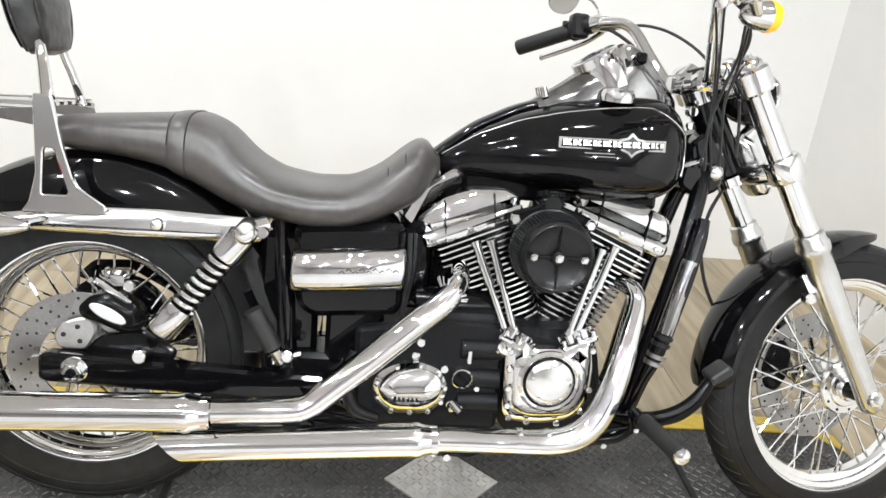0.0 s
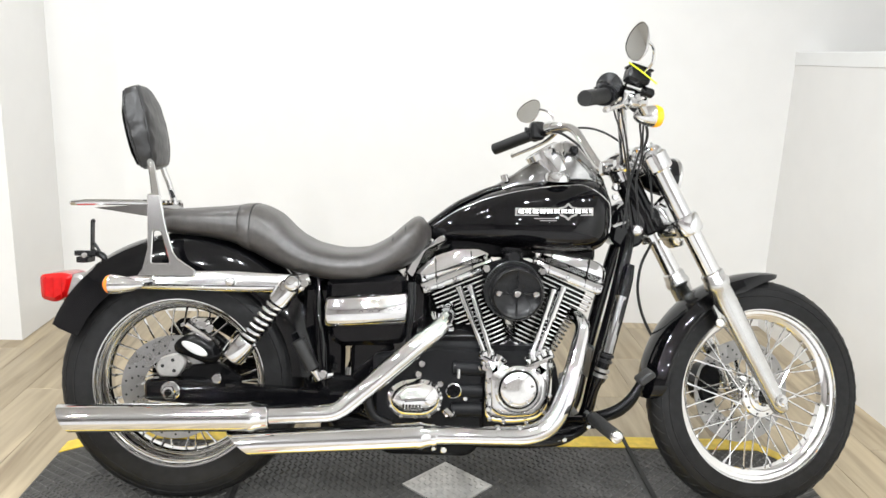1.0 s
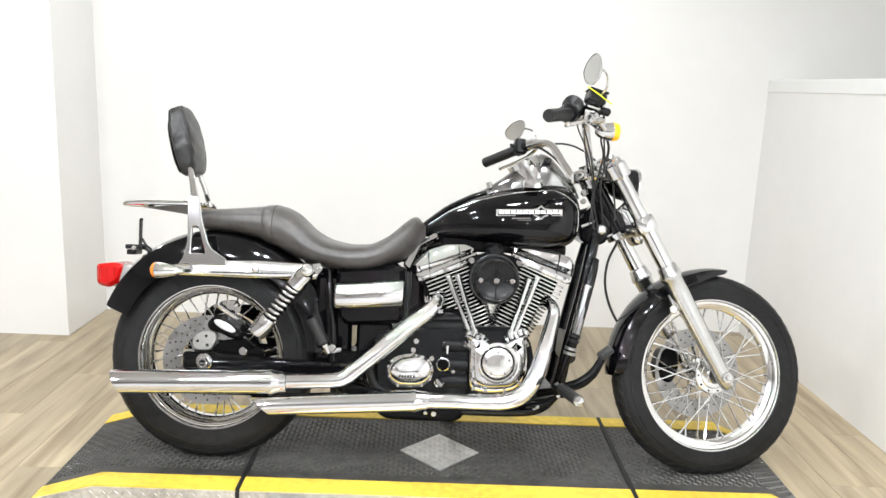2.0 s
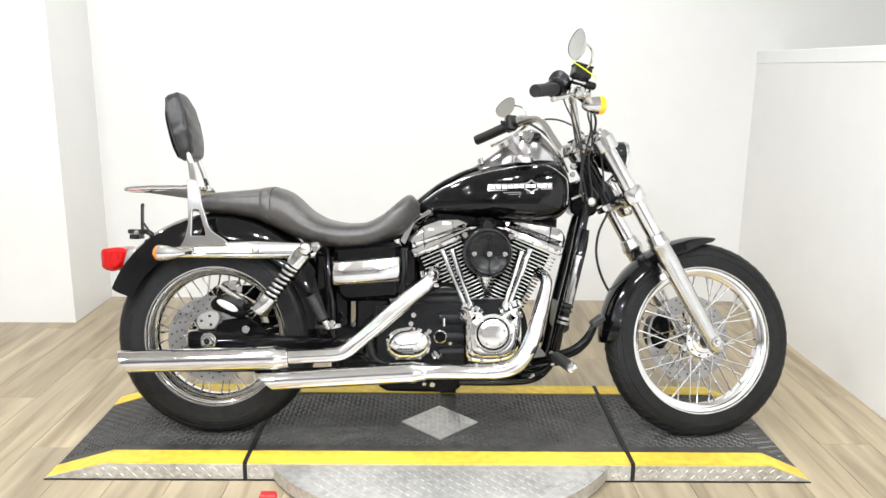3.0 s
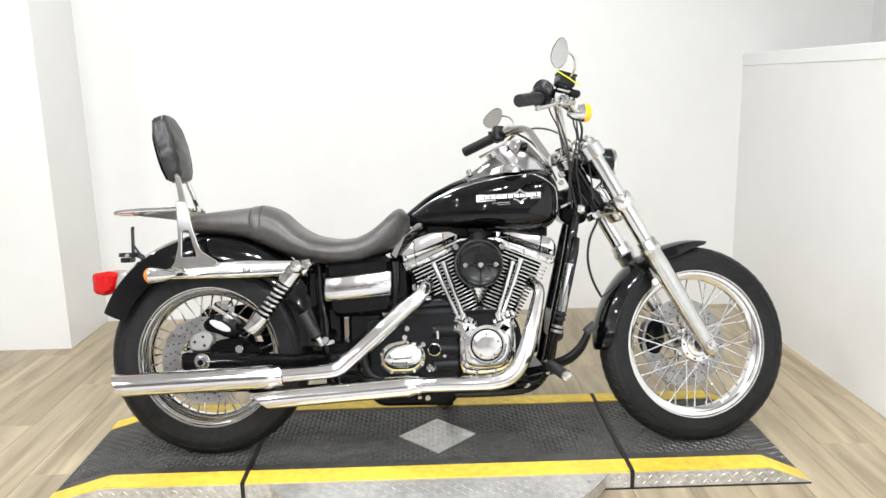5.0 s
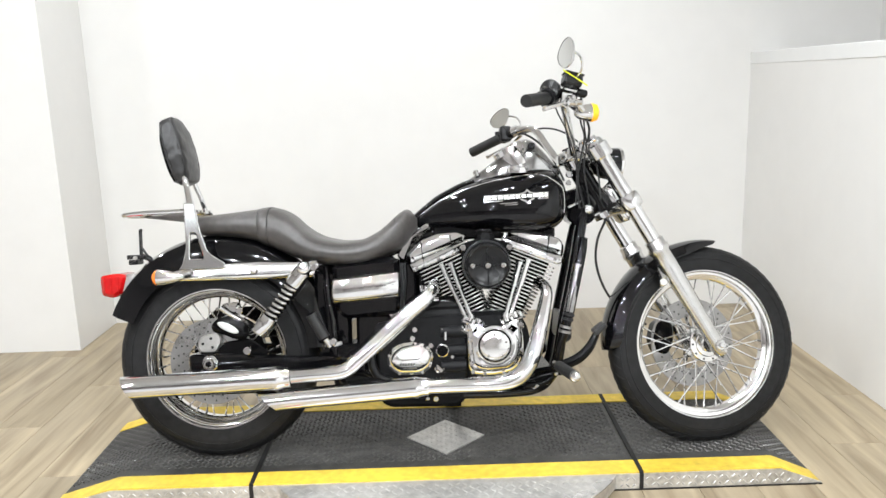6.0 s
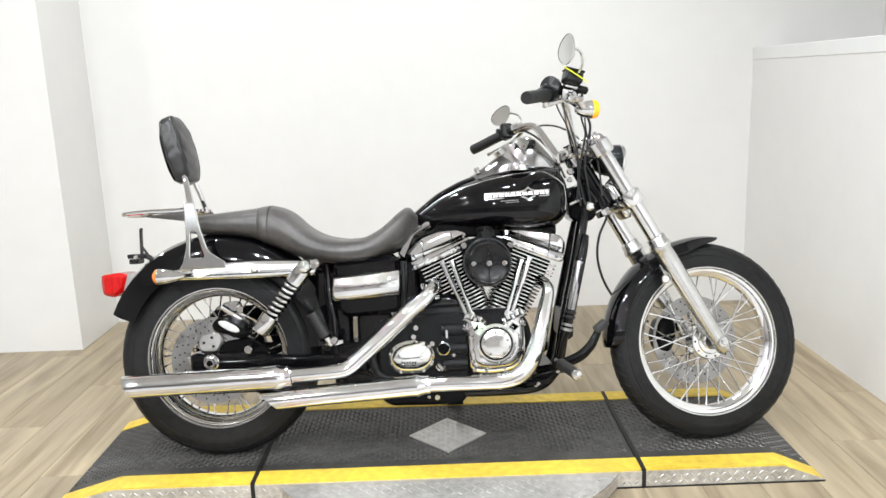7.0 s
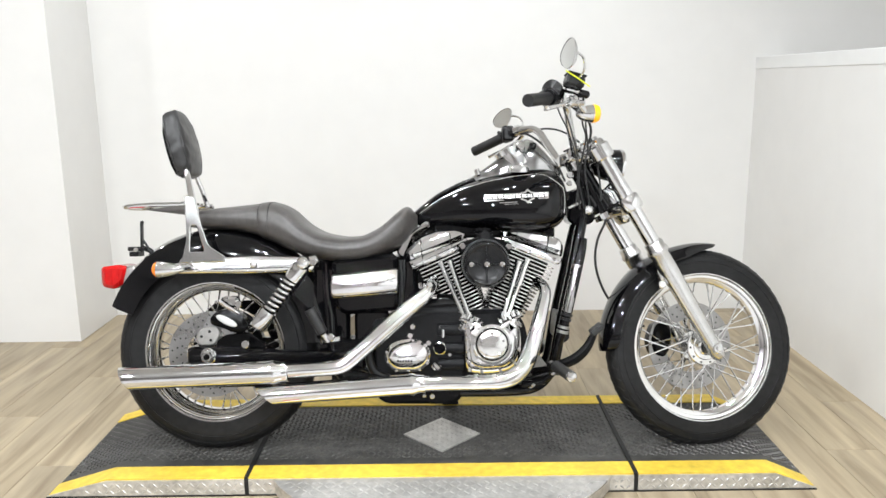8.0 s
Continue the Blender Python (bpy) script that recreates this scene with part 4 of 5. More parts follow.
box_r = rocker_box([(0.64, 0.613), (0.65, 0.59), (0.66, 0.589), (0.832, 0.657), (0.837, 0.664), (0.832, 0.688)], [((0.688, 0.604), (0.679, 0.684)), ((0.782, 0.64), (0.774, 0.705))], [(0.63, 0.645), (0.641, 0.612), (0.652, 0.611), (0.83, 0.682), (0.83, 0.702), (0.8, 0.711), (0.735, 0.708), (0.68, 0.688)], [(0.665, 0.604), (0.735, 0.632), (0.81, 0.662)], "chrome rear rocker box")
box_f = rocker_box([(0.94, 0.694), (0.938, 0.671), (0.946, 0.665), (1.118, 0.598), (1.13, 0.602), (1.136, 0.622)], [((0.982, 0.654), (0.992, 0.714)), ((1.08, 0.618), (1.092, 0.692))], [(0.938, 0.714), (0.941, 0.69), (1.124, 0.622), (1.137, 0.624), (1.142, 0.655), (1.13, 0.68), (1.08, 0.7), (1.0, 0.716)], [(0.96, 0.674), (1.035, 0.645), (1.108, 0.617)], "chrome front rocker box")
for box, spots in ((box_r, ((0.665, 0.668), (0.706, 0.69), (0.735, 0.7), (0.765, 0.693))), (box_f, ((1.02, 0.712), (1.055, 0.70), (1.10, 0.675), (1.122, 0.66)))):
    for x, z in spots:
        part("cap_screw", moved(lathe([(0.0001, 0.006), (0.006, 0.006), (0.007, 0.004), (0.007, -0.006)], 10), Matrix.Translation((x, -0.094, z)) @ Matrix.Rotation(radians(62), 4, "X")), CHROME, box)

for pts, parent in ((((0.744, 0.612), (0.82, 0.432)), rear_cyl), (((0.775, 0.616), (0.834, 0.438)), rear_cyl), (((0.995, 0.612), (0.941, 0.44)), front_cyl), (((1.022, 0.618), (0.955, 0.436)), front_cyl)):
    (xa, za), (xb, zb) = pts
    a, b = np.array([xa, -0.125, za]), np.array([xb, -0.152, zb])
    inv = (M_R if parent is rear_cyl else M_F).inverted()
    shape = join(tube([a, b], 0.0068, seg=14), tube([a, a + (b - a) * 0.42], 0.0092, seg=14), tube([a + (b - a) * 0.40, a + (b - a) * 0.45], 0.0108, seg=14), tube([a + (b - a) * 0.93, b], 0.0112, seg=14), tube([a, a + (b - a) * 0.05], 0.0115, seg=14))
    part("pushrod_tube", moved(shape, inv), CHROME, parent, "chrome pushrod tube")
for cx, cz, tilt_deg, xs in ((0.838, 0.425, 24, (-0.03, -0.01, 0.012, 0.03)), (0.962, 0.432, -24, (-0.03, -0.012, 0.01, 0.03))):
    rot = Matrix.Translation((cx, 0, cz)) @ Matrix.Rotation(radians(tilt_deg), 4, "Y")
    lb = part("lifter_block", moved(join(block(0, -0.148, -0.004, 0.074, 0.044, 0.013, 0.004, 0.006), block(0, -0.148, -0.024, 0.054, 0.04, 0.034, 0.009, 0.014), tube([(-0.014, -0.15, -0.01), (-0.014, -0.15, 0.02)], 0.0135, seg=18), tube([(0.014, -0.15, -0.01), (0.014, -0.15, 0.02)], 0.0135, seg=18)), rot), CHROME, crank, "chrome lifter block")
    for dx, dy in ((-0.031, -0.163), (0.031, -0.163), (-0.031, -0.134), (0.031, -0.134), (0.0, -0.167)):
        part("block_bolt", moved(tube([(dx, dy, 0.0), (dx, dy, 0.012), (dx, dy, 0.014)], [0.0062, 0.0062, 0.0045], seg=10), rot), CHROME, crank)

cam_cover = part("cam_cover", plate([(0.818, 0.43), (0.822, 0.265), (0.90, 0.258), (0.965, 0.272), (0.992, 0.31), (0.996, 0.37), (0.985, 0.44), (0.955, 0.432), (0.94, 0.415), (0.87, 0.415), (0.85, 0.43)], -0.174, -0.13, 0.009, 0.03, 0.007), CAST, bike, "chrome cam cover")
part("cover_step", plate([(0.832, 0.40), (0.836, 0.295), (0.87, 0.28), (0.95, 0.285), (0.978, 0.32), (0.98, 0.38), (0.95, 0.405), (0.88, 0.408)], -0.187, -0.176, 0.005, 0.025, 0.006), CAST, cam_cover)
part("timer_groove", ring_profile([(0.05, -0.186), (0.062, -0.186), (0.062, -0.1925), (0.056, -0.196), (0.05, -0.1925)], 48, (0.903, 0, 0.357)), CHROME, cam_cover)
part("timer_shadow_gap", ring_profile([(0.046, -0.186), (0.054, -0.186), (0.054, -0.1935), (0.046, -0.1935)], 48, (0.903, 0, 0.357)), SATIN_BLACK, cam_cover)
part("timer_cover", lathe([(0.0001, -0.206), (0.03, -0.2055), (0.042, -0.203), (0.0465, -0.199), (0.047, -0.186)], 48, at=(0.903, 0, 0.357)), POLISHED, cam_cover, "round polished timer cover")
for w in range(5):
    q = radians(72 * w + 20)
    part("cover_screw", bolt(0.903 + 0.036 * math.cos(q), 0.357 + 0.036 * math.sin(q), -0.2035, 0.0042, 0.003), CHROME, cam_cover)
for x, z in ((0.825, 0.41), (0.826, 0.375), (0.827, 0.335), (0.828, 0.30), (0.833, 0.275), (0.87, 0.268), (0.93, 0.268), (0.975, 0.295), (0.988, 0.34), (0.986, 0.42)):
    part("cover_bolt", bolt(x, z, -0.177, 0.0065, 0.007), CHROME, cam_cover)

# --- gearbox ---
gear = part("gearbox", join(plate([(0.525, 0.43), (0.53, 0.26), (0.57, 0.225), (0.82, 0.225), (0.822, 0.45), (0.70, 0.455), (0.60, 0.44)], -0.135, 0.12, 0.01, 0.02), ), WRINKLE, bike, "black gearbox case")
for rz in (0.397, 0.337, 0.287):
    part("case_rib", tube([(0.735, -0.13, rz), (0.815, -0.13, rz)], 0.021, seg=16), WRINKLE, gear)
part("case_top", tube([(0.65, -0.1, 0.45), (0.80, -0.1, 0.452)], 0.03, seg=16), WRINKLE, gear)
cover = part("gearbox_cover", plate([(0.563, 0.318), (0.572, 0.288), (0.602, 0.268), (0.672, 0.268), (0.704, 0.292), (0.712, 0.328), (0.694, 0.36), (0.655, 0.374), (0.602, 0.366), (0.572, 0.346)], -0.168, -0.13, 0.008, 0.014), CAST, bike, "chrome gearbox end cover")
face = [(0.573, 0.32), (0.582, 0.295), (0.606, 0.278), (0.668, 0.278), (0.695, 0.297), (0.703, 0.328), (0.688, 0.354), (0.655, 0.366), (0.606, 0.36), (0.58, 0.343)]
part("cover_face", plate(face, -0.178, -0.166, 0.006, 0.014, 0.011), CAST, cover)
for i in range(6):
    x = 0.598 + 0.0085 * i
    part("cover_mark", block(x + 0.01, -0.1885, 0.306, 0.0045, 0.004, 0.006, 0.001), SATIN_BLACK, cover)
for x, z in ((0.577, 0.302), (0.573, 0.332), (0.603, 0.274), (0.64, 0.273), (0.675, 0.276), (0.699, 0.296), (0.705, 0.325), (0.692, 0.353), (0.655, 0.368), (0.61, 0.363)):
    part("cover_bolt", bolt(x, z, -0.166, 0.0052, 0.006), CHROME, cover)
plug = part("filler_plug", ring_profile([(0.0165, -0.135), (0.0165, -0.156), (0.018, -0.158), (0.0205, -0.156), (0.0205, -0.135)], 32, (0.739, 0, 0.341)), CHROME, gear, "chrome oil plug ring")
part("plug_face", join(puck((0.739, 0.341), 0.017, -0.152, -0.13, 0.001, 24), moved(block(0, -0.1535, 0, 0.03, 0.004, 0.005, 0.001), Matrix.Translation((0.739, 0, 0.341)) @ Matrix.Rotation(radians(40), 4, "Y"))), SATIN_BLACK, gear)
for x, z, r in ((0.654, 0.408, 0.009), (0.646, 0.38, 0.009), (0.704, 0.356, 0.0085), (0.74, 0.404, 0.0055), (0.771, 0.318, 0.0065), (0.528, 0.363, 0.006), (0.508, 0.28, 0.006), (0.72, 0.282, 0.008)):
    part("case_bolt", bolt(x, z, -0.134, r, 0.014), CHROME, gear)
part("drain_stud", tube([(0.75, -0.155, 0.375), (0.75, -0.155, 0.40)], 0.0055, seg=10), CHROME, gear)
part("fitting", join(tube([(0.722, -0.15, 0.29), (0.74, -0.165, 0.275)], 0.009, seg=10), tube([(0.72, -0.15, 0.275), (0.745, -0.16, 0.285)], 0.006, seg=8)), CHROME, gear)
part("oil_hose", tube([(0.53, -0.14, 0.38), (0.515, -0.15, 0.33), (0.53, -0.15, 0.27), (0.575, -0.14, 0.245)], 0.013, 16, 12), PLASTIC, gear, "black oil hose")
part("starter_cover", join(tube([(0.64, -0.09, 0.47), (0.80, -0.09, 0.475)], 0.036, seg=20)), SATIN_BLACK, gear)
part("oil_pan", plate([(0.53, 0.205), (0.54, 0.172), (0.57, 0.156), (0.78, 0.153), (0.81, 0.172), (0.81, 0.22)], -0.12, 0.12, 0.012, 0.02), SATIN_BLACK, bike, "black oil pan")
part("primary_cover", plate([(0.54, 0.32), (0.57, 0.24), (0.64, 0.215), (0.86, 0.22), (0.95, 0.25), (0.985, 0.32), (0.96, 0.40), (0.88, 0.43), (0.66, 0.43), (0.57, 0.40)], 0.11, 0.205, 0.02, 0.04), CHROME, bike, "chrome primary cover")

# --- air cleaner ---
AC = (0.887, 0.608)
cleaner = part("air_cleaner", lathe([(0.0001, -0.13), (0.076, -0.13), (0.078, -0.135), (0.078, -0.14), (0.072, -0.142), (0.07, -0.198), (0.0675, -0.202), (0.0685, -0.212), (0.0655, -0.221), (0.061, -0.2245), (0.058, -0.222), (0.045, -0.2165), (0.02, -0.2135), (0.0001, -0.213)], 64, at=(AC[0], 0, AC[1])), FILTER, bike, "round black air cleaner")
pleat = []
for i in range(72):
    w = 2 * math.pi * i / 72
    c, d = [(AC[0] + r * math.cos(w), AC[1] + r * math.sin(w)) for r in (0.0748, 0.0715)]
    pleat.append(tube([(c[0], -0.143, c[1]), (d[0], -0.2, d[1])], 0.0023, seg=5))
tagged(part("pleated_filter", join(*pleat), PLASTIC, cleaner, "black filter pleats"), kind="stuff")
part("cross_rib", join(block(AC[0], -0.221, AC[1], 0.116, 0.006, 0.0045, 0.0015), block(AC[0], -0.2205, AC[1], 0.003, 0.0055, 0.116, 0.0012), puck(AC, 0.013, -0.229, -0.221, 0.002, 20)), WRINKLE, cleaner)
for dx, r in ((-0.047, 0.0075), (0.0, 0.0085), (0.047, 0.0075)):
    part("cover_screw", join(puck((AC[0] + dx, AC[1]), r, -0.234, -0.222, 0.003, 18)), CHROME, cleaner, "chrome cover screw")
part("backing_plate", plate([(0.805, 0.672), (0.803, 0.65), (0.84, 0.58), (0.93, 0.58), (0.972, 0.65), (0.97, 0.67), (0.91, 0.69), (0.90, 0.70), (0.868, 0.70), (0.86, 0.69)], -0.132, -0.112, 0.004, 0.012), SATIN_BLACK, cleaner)
for x, z in ((0.815, 0.662), (0.962, 0.66)):
    part("breather_bolt", puck((x, z), 0.0115, -0.15, -0.12, 0.003, 6), CHROME, cleaner, "chrome breather bolt")
ribs = []
for i in range(13):
    w = math.pi * i / 12
    ribs.append(tube([(0.887 + 0.016 * math.cos(w), -0.135, 0.694 + 0.016 * math.sin(w)), (0.887 + 0.025 * math.cos(w), -0.13, 0.694 + 0.025 * math.sin(w)), (0.887 + 0.026 * math.cos(w), -0.09, 0.694 + 0.026 * math.sin(w))], 0.0019, seg=5))
part("breather_filter", join(puck((0.887, 0.694), 0.0235, -0.136, -0.085, 0.008, 24), *ribs), FILTER, cleaner, "small ribbed breather filter")
part("intake", join(tube([(0.86, -0.06, 0.66), (0.92, -0.06, 0.66)], 0.03, seg=16), tube([(0.875, -0.1, 0.70), (0.905, -0.08, 0.71)], 0.014, seg=10)), SATIN_BLACK, cleaner)
part("horn_bracket", join(block(0.88, -0.12, 0.712, 0.05, 0.03, 0.012, 0.003), bolt(0.87, 0.716, -0.13, 0.006, 0.01), bolt(0.90, 0.714, -0.13, 0.005, 0.008)), SATIN_BLACK, cleaner)

# --- exhaust ---
def muffler(x0, z0, x1, z1, r, y, cut):
    """A slash-cut silencer from its open tail (x0) to its neck (x1)."""
    d = Vector((x1 - x0, 0, z1 - z0))
    L = d.length
    d.normalize()
    side, up_v = Vector((0, 1, 0)), Vector((-d.z, 0, d.x))
    seg = 32
    def ring(s, rr, slash):
        out = []
        for k in range(seg):
            w = 2 * math.pi * k / seg
            o = Vector((x0, y, z0)) + d * (s - slash * math.sin(w)) + side * (rr * math.cos(w)) + up_v * (rr * math.sin(w))
            out.append(tuple(o))
        return out
    inner = r - 0.004
    rings = [ring(0.10, inner, 0.0), ring(0.002, inner, cut), ring(0.0, r - 0.0015, cut), ring(0.001, r, cut), ring(0.06, r, 0.0), ring(L - 0.03, r * 1.02, 0), ring(L - 0.022, r * 1.07, 0), ring(L - 0.014, r * 1.06, 0), ring(L - 0.008, r * 0.97, 0), ring(L + 0.024, r * 0.76, 0)]
    return skin(rings, caps=False), skin([ring(0.099, inner, 0.0), ring(0.1, inner * 0.5, 0.0)])


for name, args, lab in (("muffler", (-0.222, 0.272, 0.252, 0.287, 0.0345, -0.242, 0.016), "chrome slash-cut upper muffler"), ("muffler", (0.2, 0.213, 0.672, 0.242, 0.0315, -0.222, 0.03), "chrome slash-cut lower muffler")):
    shell, core = muffler(*args)
    mf = part(name, shell, CHROME, bike, lab, smooth=45)
    part("baffle", core, GAP, mf, "dark muffler outlet")
    part("clamp_band", tube([(args[2] + 0.008, args[5], args[3]), (args[2] + 0.02, args[5], args[3] + 0.001)], args[4] * 0.88, seg=28), CHROME, mf)
up_pipe = part("exhaust_pipe", tube([(0.25, -0.238, 0.2875), (0.34, -0.238, 0.2925), (0.42, -0.236, 0.297), (0.452, -0.234, 0.308), (0.48, -0.23, 0.331), (0.55, -0.222, 0.391), (0.64, -0.205, 0.467), (0.685, -0.19, 0.503), (0.71, -0.165, 0.53), (0.72, -0.13, 0.545), (0.722, -0.09, 0.55)], [0.0225, 0.0225, 0.0225, 0.0232, 0.0255, 0.0258, 0.0258, 0.025, 0.022, 0.02, 0.02], 70, 24), CHROME, bike, "chrome upper exhaust pipe with heat shield", smooth=60)
dn_pipe = part("exhaust_pipe", tube([(0.67, -0.218, 0.242), (0.76, -0.218, 0.243), (0.87, -0.218, 0.243), (0.925, -0.217, 0.246), (0.968, -0.214, 0.26), (1.0, -0.208, 0.29), (1.024, -0.2, 0.34), (1.044, -0.185, 0.4), (1.062, -0.16, 0.462), (1.076, -0.135, 0.512), (1.068, -0.11, 0.535), (1.045, -0.08, 0.545)], [0.0235, 0.0235, 0.0235, 0.025, 0.0265, 0.0265, 0.0258, 0.0245, 0.022, 0.019, 0.018, 0.018], 80, 24), CHROME, bike, "chrome lower exhaust pipe with heat shield", smooth=60)
spring = []
for i in range(14):
    w = 2 * math.pi * i / 14
    c = np.array([0.698, -0.172, 0.517])
    a = np.array([0.5, 0.5, 0.7])
    u = np.array([0.75, -0.1, -0.6])
    v = np.array([0.2, -0.9, 0.35])
    p = c + 0.021 * (math.cos(w) * u + math.sin(w) * v)
    q = p + 0.016 * (math.cos(w) * u + math.sin(w) * v) + 0.012 * a
    spring.append(tube([p, q], 0.0022, seg=5))
part("clamp_fringe", join(*spring), CHROME, up_pipe, "splayed end of the pipe clamp")
part("tank_tunnel", join(block(0.92, 0, 0.712, 0.40, 0.11, 0.05, 0.008), block(0.71, 0.03, 0.535, 0.1, 0.14, 0.17, 0.01), block(0.66, 0.03, 0.61, 0.1, 0.14, 0.09, 0.01)), SATIN_BLACK, bike, "black tunnel and wiring cover")
for f_x, f_z, y in ((0.905, 0.268, -0.216), (0.85, 0.266, -0.216)):
    part("shield_clamp", join(tube([(f_x - 0.006, y, 0.244), (f_x + 0.006, y, 0.244)], 0.0256, seg=24), bolt(f_x, f_z - 0.002, y - 0.01, 0.005, 0.008)), CHROME, dn_pipe)
part("muffler_bracket", plate([(-0.04, 0.252), (0.21, 0.262), (0.21, 0.236), (-0.02, 0.235)], -0.21, -0.19, 0.003, 0.006), SATIN_BLACK, bike, "black muffler bracket")
part("frame_gusset", block(0.47, -0.06, 0.278, 0.16, 0.12, 0.176, 0.01, 0.02), SATIN_BLACK, bike, "black lower frame casting")
part("pipe_bracket", join(plate([(0.42, 0.29), (0.60, 0.255), (0.62, 0.235), (0.44, 0.262)], -0.2, -0.19, 0.002, 0.006)), SATIN_BLACK, bike, "black exhaust bracket")
part("stud", join(bolt(0.715, 0.20, -0.2, 0.008, 0.012), bolt(0.69, 0.2, -0.19, 0.006, 0.01)), CHROME, up_pipe)

# --- frame ---
for y, s in ((-0.075, -1), (0.075, 1)):
    rail = part("frame_rail", tube([(1.225, y * 0.3, 0.80), (1.2, y * 0.8, 0.70), (1.172, y, 0.57), (1.138, y, 0.42), (1.112, y, 0.28), (1.09, y, 0.235), (1.05, y * 1.1, 0.203), (0.98, y * 1.2, 0.192), (0.8, y * 1.3, 0.192), (0.55, y * 1.3, 0.2), (0.44, y * 1.4, 0.22), (0.40, y * 1.4, 0.32), (0.385, y * 1.3, 0.48), (0.37, y, 0.62)], 0.0185, 90, 14), PAINT, bike, "gloss black frame rail", smooth=60)
part("backbone", tube([(1.24, 0, 0.83), (1.1, 0, 0.79), (0.9, 0, 0.74), (0.68, 0, 0.70), (0.45, 0, 0.62), (0.36, 0, 0.6)], 0.028, 30, 14), PAINT, bike, "gloss black frame backbone")
neck = part("steering_head", join(tube([fork_point(0.56, 0, -0.05), fork_point(0.76, 0, -0.05)], 0.034, seg=20), plate([(1.16, 0.74), (1.175, 0.83), (1.215, 0.86), (1.262, 0.79), (1.25, 0.735), (1.205, 0.715)], -0.055, 0.055, 0.008, 0.015)), PAINT, bike, "gloss black steering head")
part("ignition_switch", join(lathe([(0.0001, -0.084), (0.007, -0.083), (0.013, -0.08), (0.0165, -0.074), (0.0175, -0.066), (0.0175, -0.05)], 28, at=(1.227, 0, 0.774))), BRIGHT, neck, "chrome ignition switch cap")
part("tank_mount", tube([(1.165, -0.06, 0.782), (1.205, -0.065, 0.8)], 0.005, seg=8), CHROME, neck)
part("mount_bolt", bolt(1.168, 0.862, -0.05, 0.009, 0.01), CHROME, neck)
part("mount_bolt", puck((1.173, 0.89), 0.012, -0.05, -0.03, 0.003, 16), CHROME, neck)
part("front_module", join(plate([(1.125, 0.445), (1.165, 0.425), (1.165, 0.35), (1.14, 0.335), (1.115, 0.36)], -0.06, 0.06, 0.006, 0.01)), PLASTIC, bike, "black module on the frame tubes")
part("crash_tube", join(tube([(1.205, -0.1, 0.68), (1.193, -0.115, 0.63), (1.165, -0.125, 0.52), (1.134, -0.125, 0.40), (1.118, -0.115, 0.34), (1.106, -0.1, 0.27)], [0.013, 0.0155, 0.0165, 0.0165, 0.0125, 0.0105], 30, 16)), PAINT, bike, "black gloss front tube")
part("tube_sleeve", tube([(1.183, -0.118, 0.598), (1.165, -0.124, 0.525), (1.147, -0.126, 0.448)], 0.0175, 10, 16), SMOKED, bike, "dark plated sleeve")
for z, x in ((0.44, 1.146), (0.425, 1.142), (0.40, 1.136), (0.385, 1.132)):
    part("hose_clamp", tube([(x + 0.001, -0.1255, z + 0.004), (x - 0.001, -0.1255, z - 0.004)], 0.0195, seg=16), STEEL if z < 0.42 else PLASTIC, bike)
part("lower_cross_tube", tube([(0.40, -0.105, 0.315), (0.5, -0.11, 0.27), (0.55, -0.115, 0.25)], 0.014, 8, 12), SATIN_BLACK, bike)
part("engine_mount", join(plate([(1.03, 0.23), (1.085, 0.28), (1.095, 0.23), (1.06, 0.195), (0.98, 0.2)], -0.11, 0.11, 0.006, 0.01)), SATIN_BLACK, bike, "black front engine mount")
for x, z in ((1.07, 0.222), (1.03, 0.21)):
    part("mount_bolt", bolt(x, z, -0.112, 0.008, 0.012), CHROME, bike)

# --- battery box and its chrome band ---
boxc = part("battery_box", join(plate([(0.402, 0.625), (0.40, 0.57), (0.41, 0.47), (0.44, 0.448), (0.60, 0.46), (0.612, 0.48), (0.608, 0.635), (0.58, 0.64)], -0.152, 0.13, 0.014, 0.018), block(0.5235, -0.02, 0.40, 0.113, 0.2, 0.12, 0.01, 0.02), block(0.631, 0.0, 0.54, 0.062, 0.18, 0.16, 0.008, 0.01)), PAINT, bike, "gloss black battery box")
band = []
for x in (0.399, 0.401, 0.408, 0.604, 0.61, 0.612):
    e = 0.0 if 0.405 < x < 0.608 else (0.004 if 0.4 < x < 0.611 else 0.009)
    zc = 0.539 + 0.075 * (x - 0.4)
    band.append([(x, -0.145 - (0.037 - e) * math.sin(w) ** 0.6 if 0 < w < math.pi else -0.145, zc + (0.0415 - e) * math.cos(w)) for w in np.linspace(0, math.pi, 18)])
chrome_band = part("battery_band", skin(band), CHROME, boxc, "chrome battery side band", smooth=50)
script = []
for i in range(9):
    x = 0.488 + 0.0125 * i
    z = 0.541 + 0.075 * (x - 0.4) + 0.004 * (i % 2)
    script.append(tube([(x, -0.1832, z - 0.002), (x + 0.006, -0.1832, z + 0.003), (x + 0.0105, -0.1832, z - 0.002)], 0.0007, seg=5))
part("script_mark", join(*script), SATIN_BLACK, chrome_band)
part("side_module", join(tube([(0.618, -0.13, 0.62), (0.62, -0.14, 0.54), (0.612, -0.13, 0.46)], 0.0055, 10, 8), tube([(0.628, -0.13, 0.62), (0.629, -0.138, 0.56), (0.618, -0.12, 0.47)], 0.0035, 10, 8)), PLASTIC, bike, "black wiring module")
part("ecm_cover", plate([(0.625, 0.69), (0.60, 0.64), (0.625, 0.62), (0.66, 0.70), (0.72, 0.73), (0.70, 0.745)], -0.07, 0.07, 0.006, 0.01), CHROME, bike, "chrome bracket under the tank")
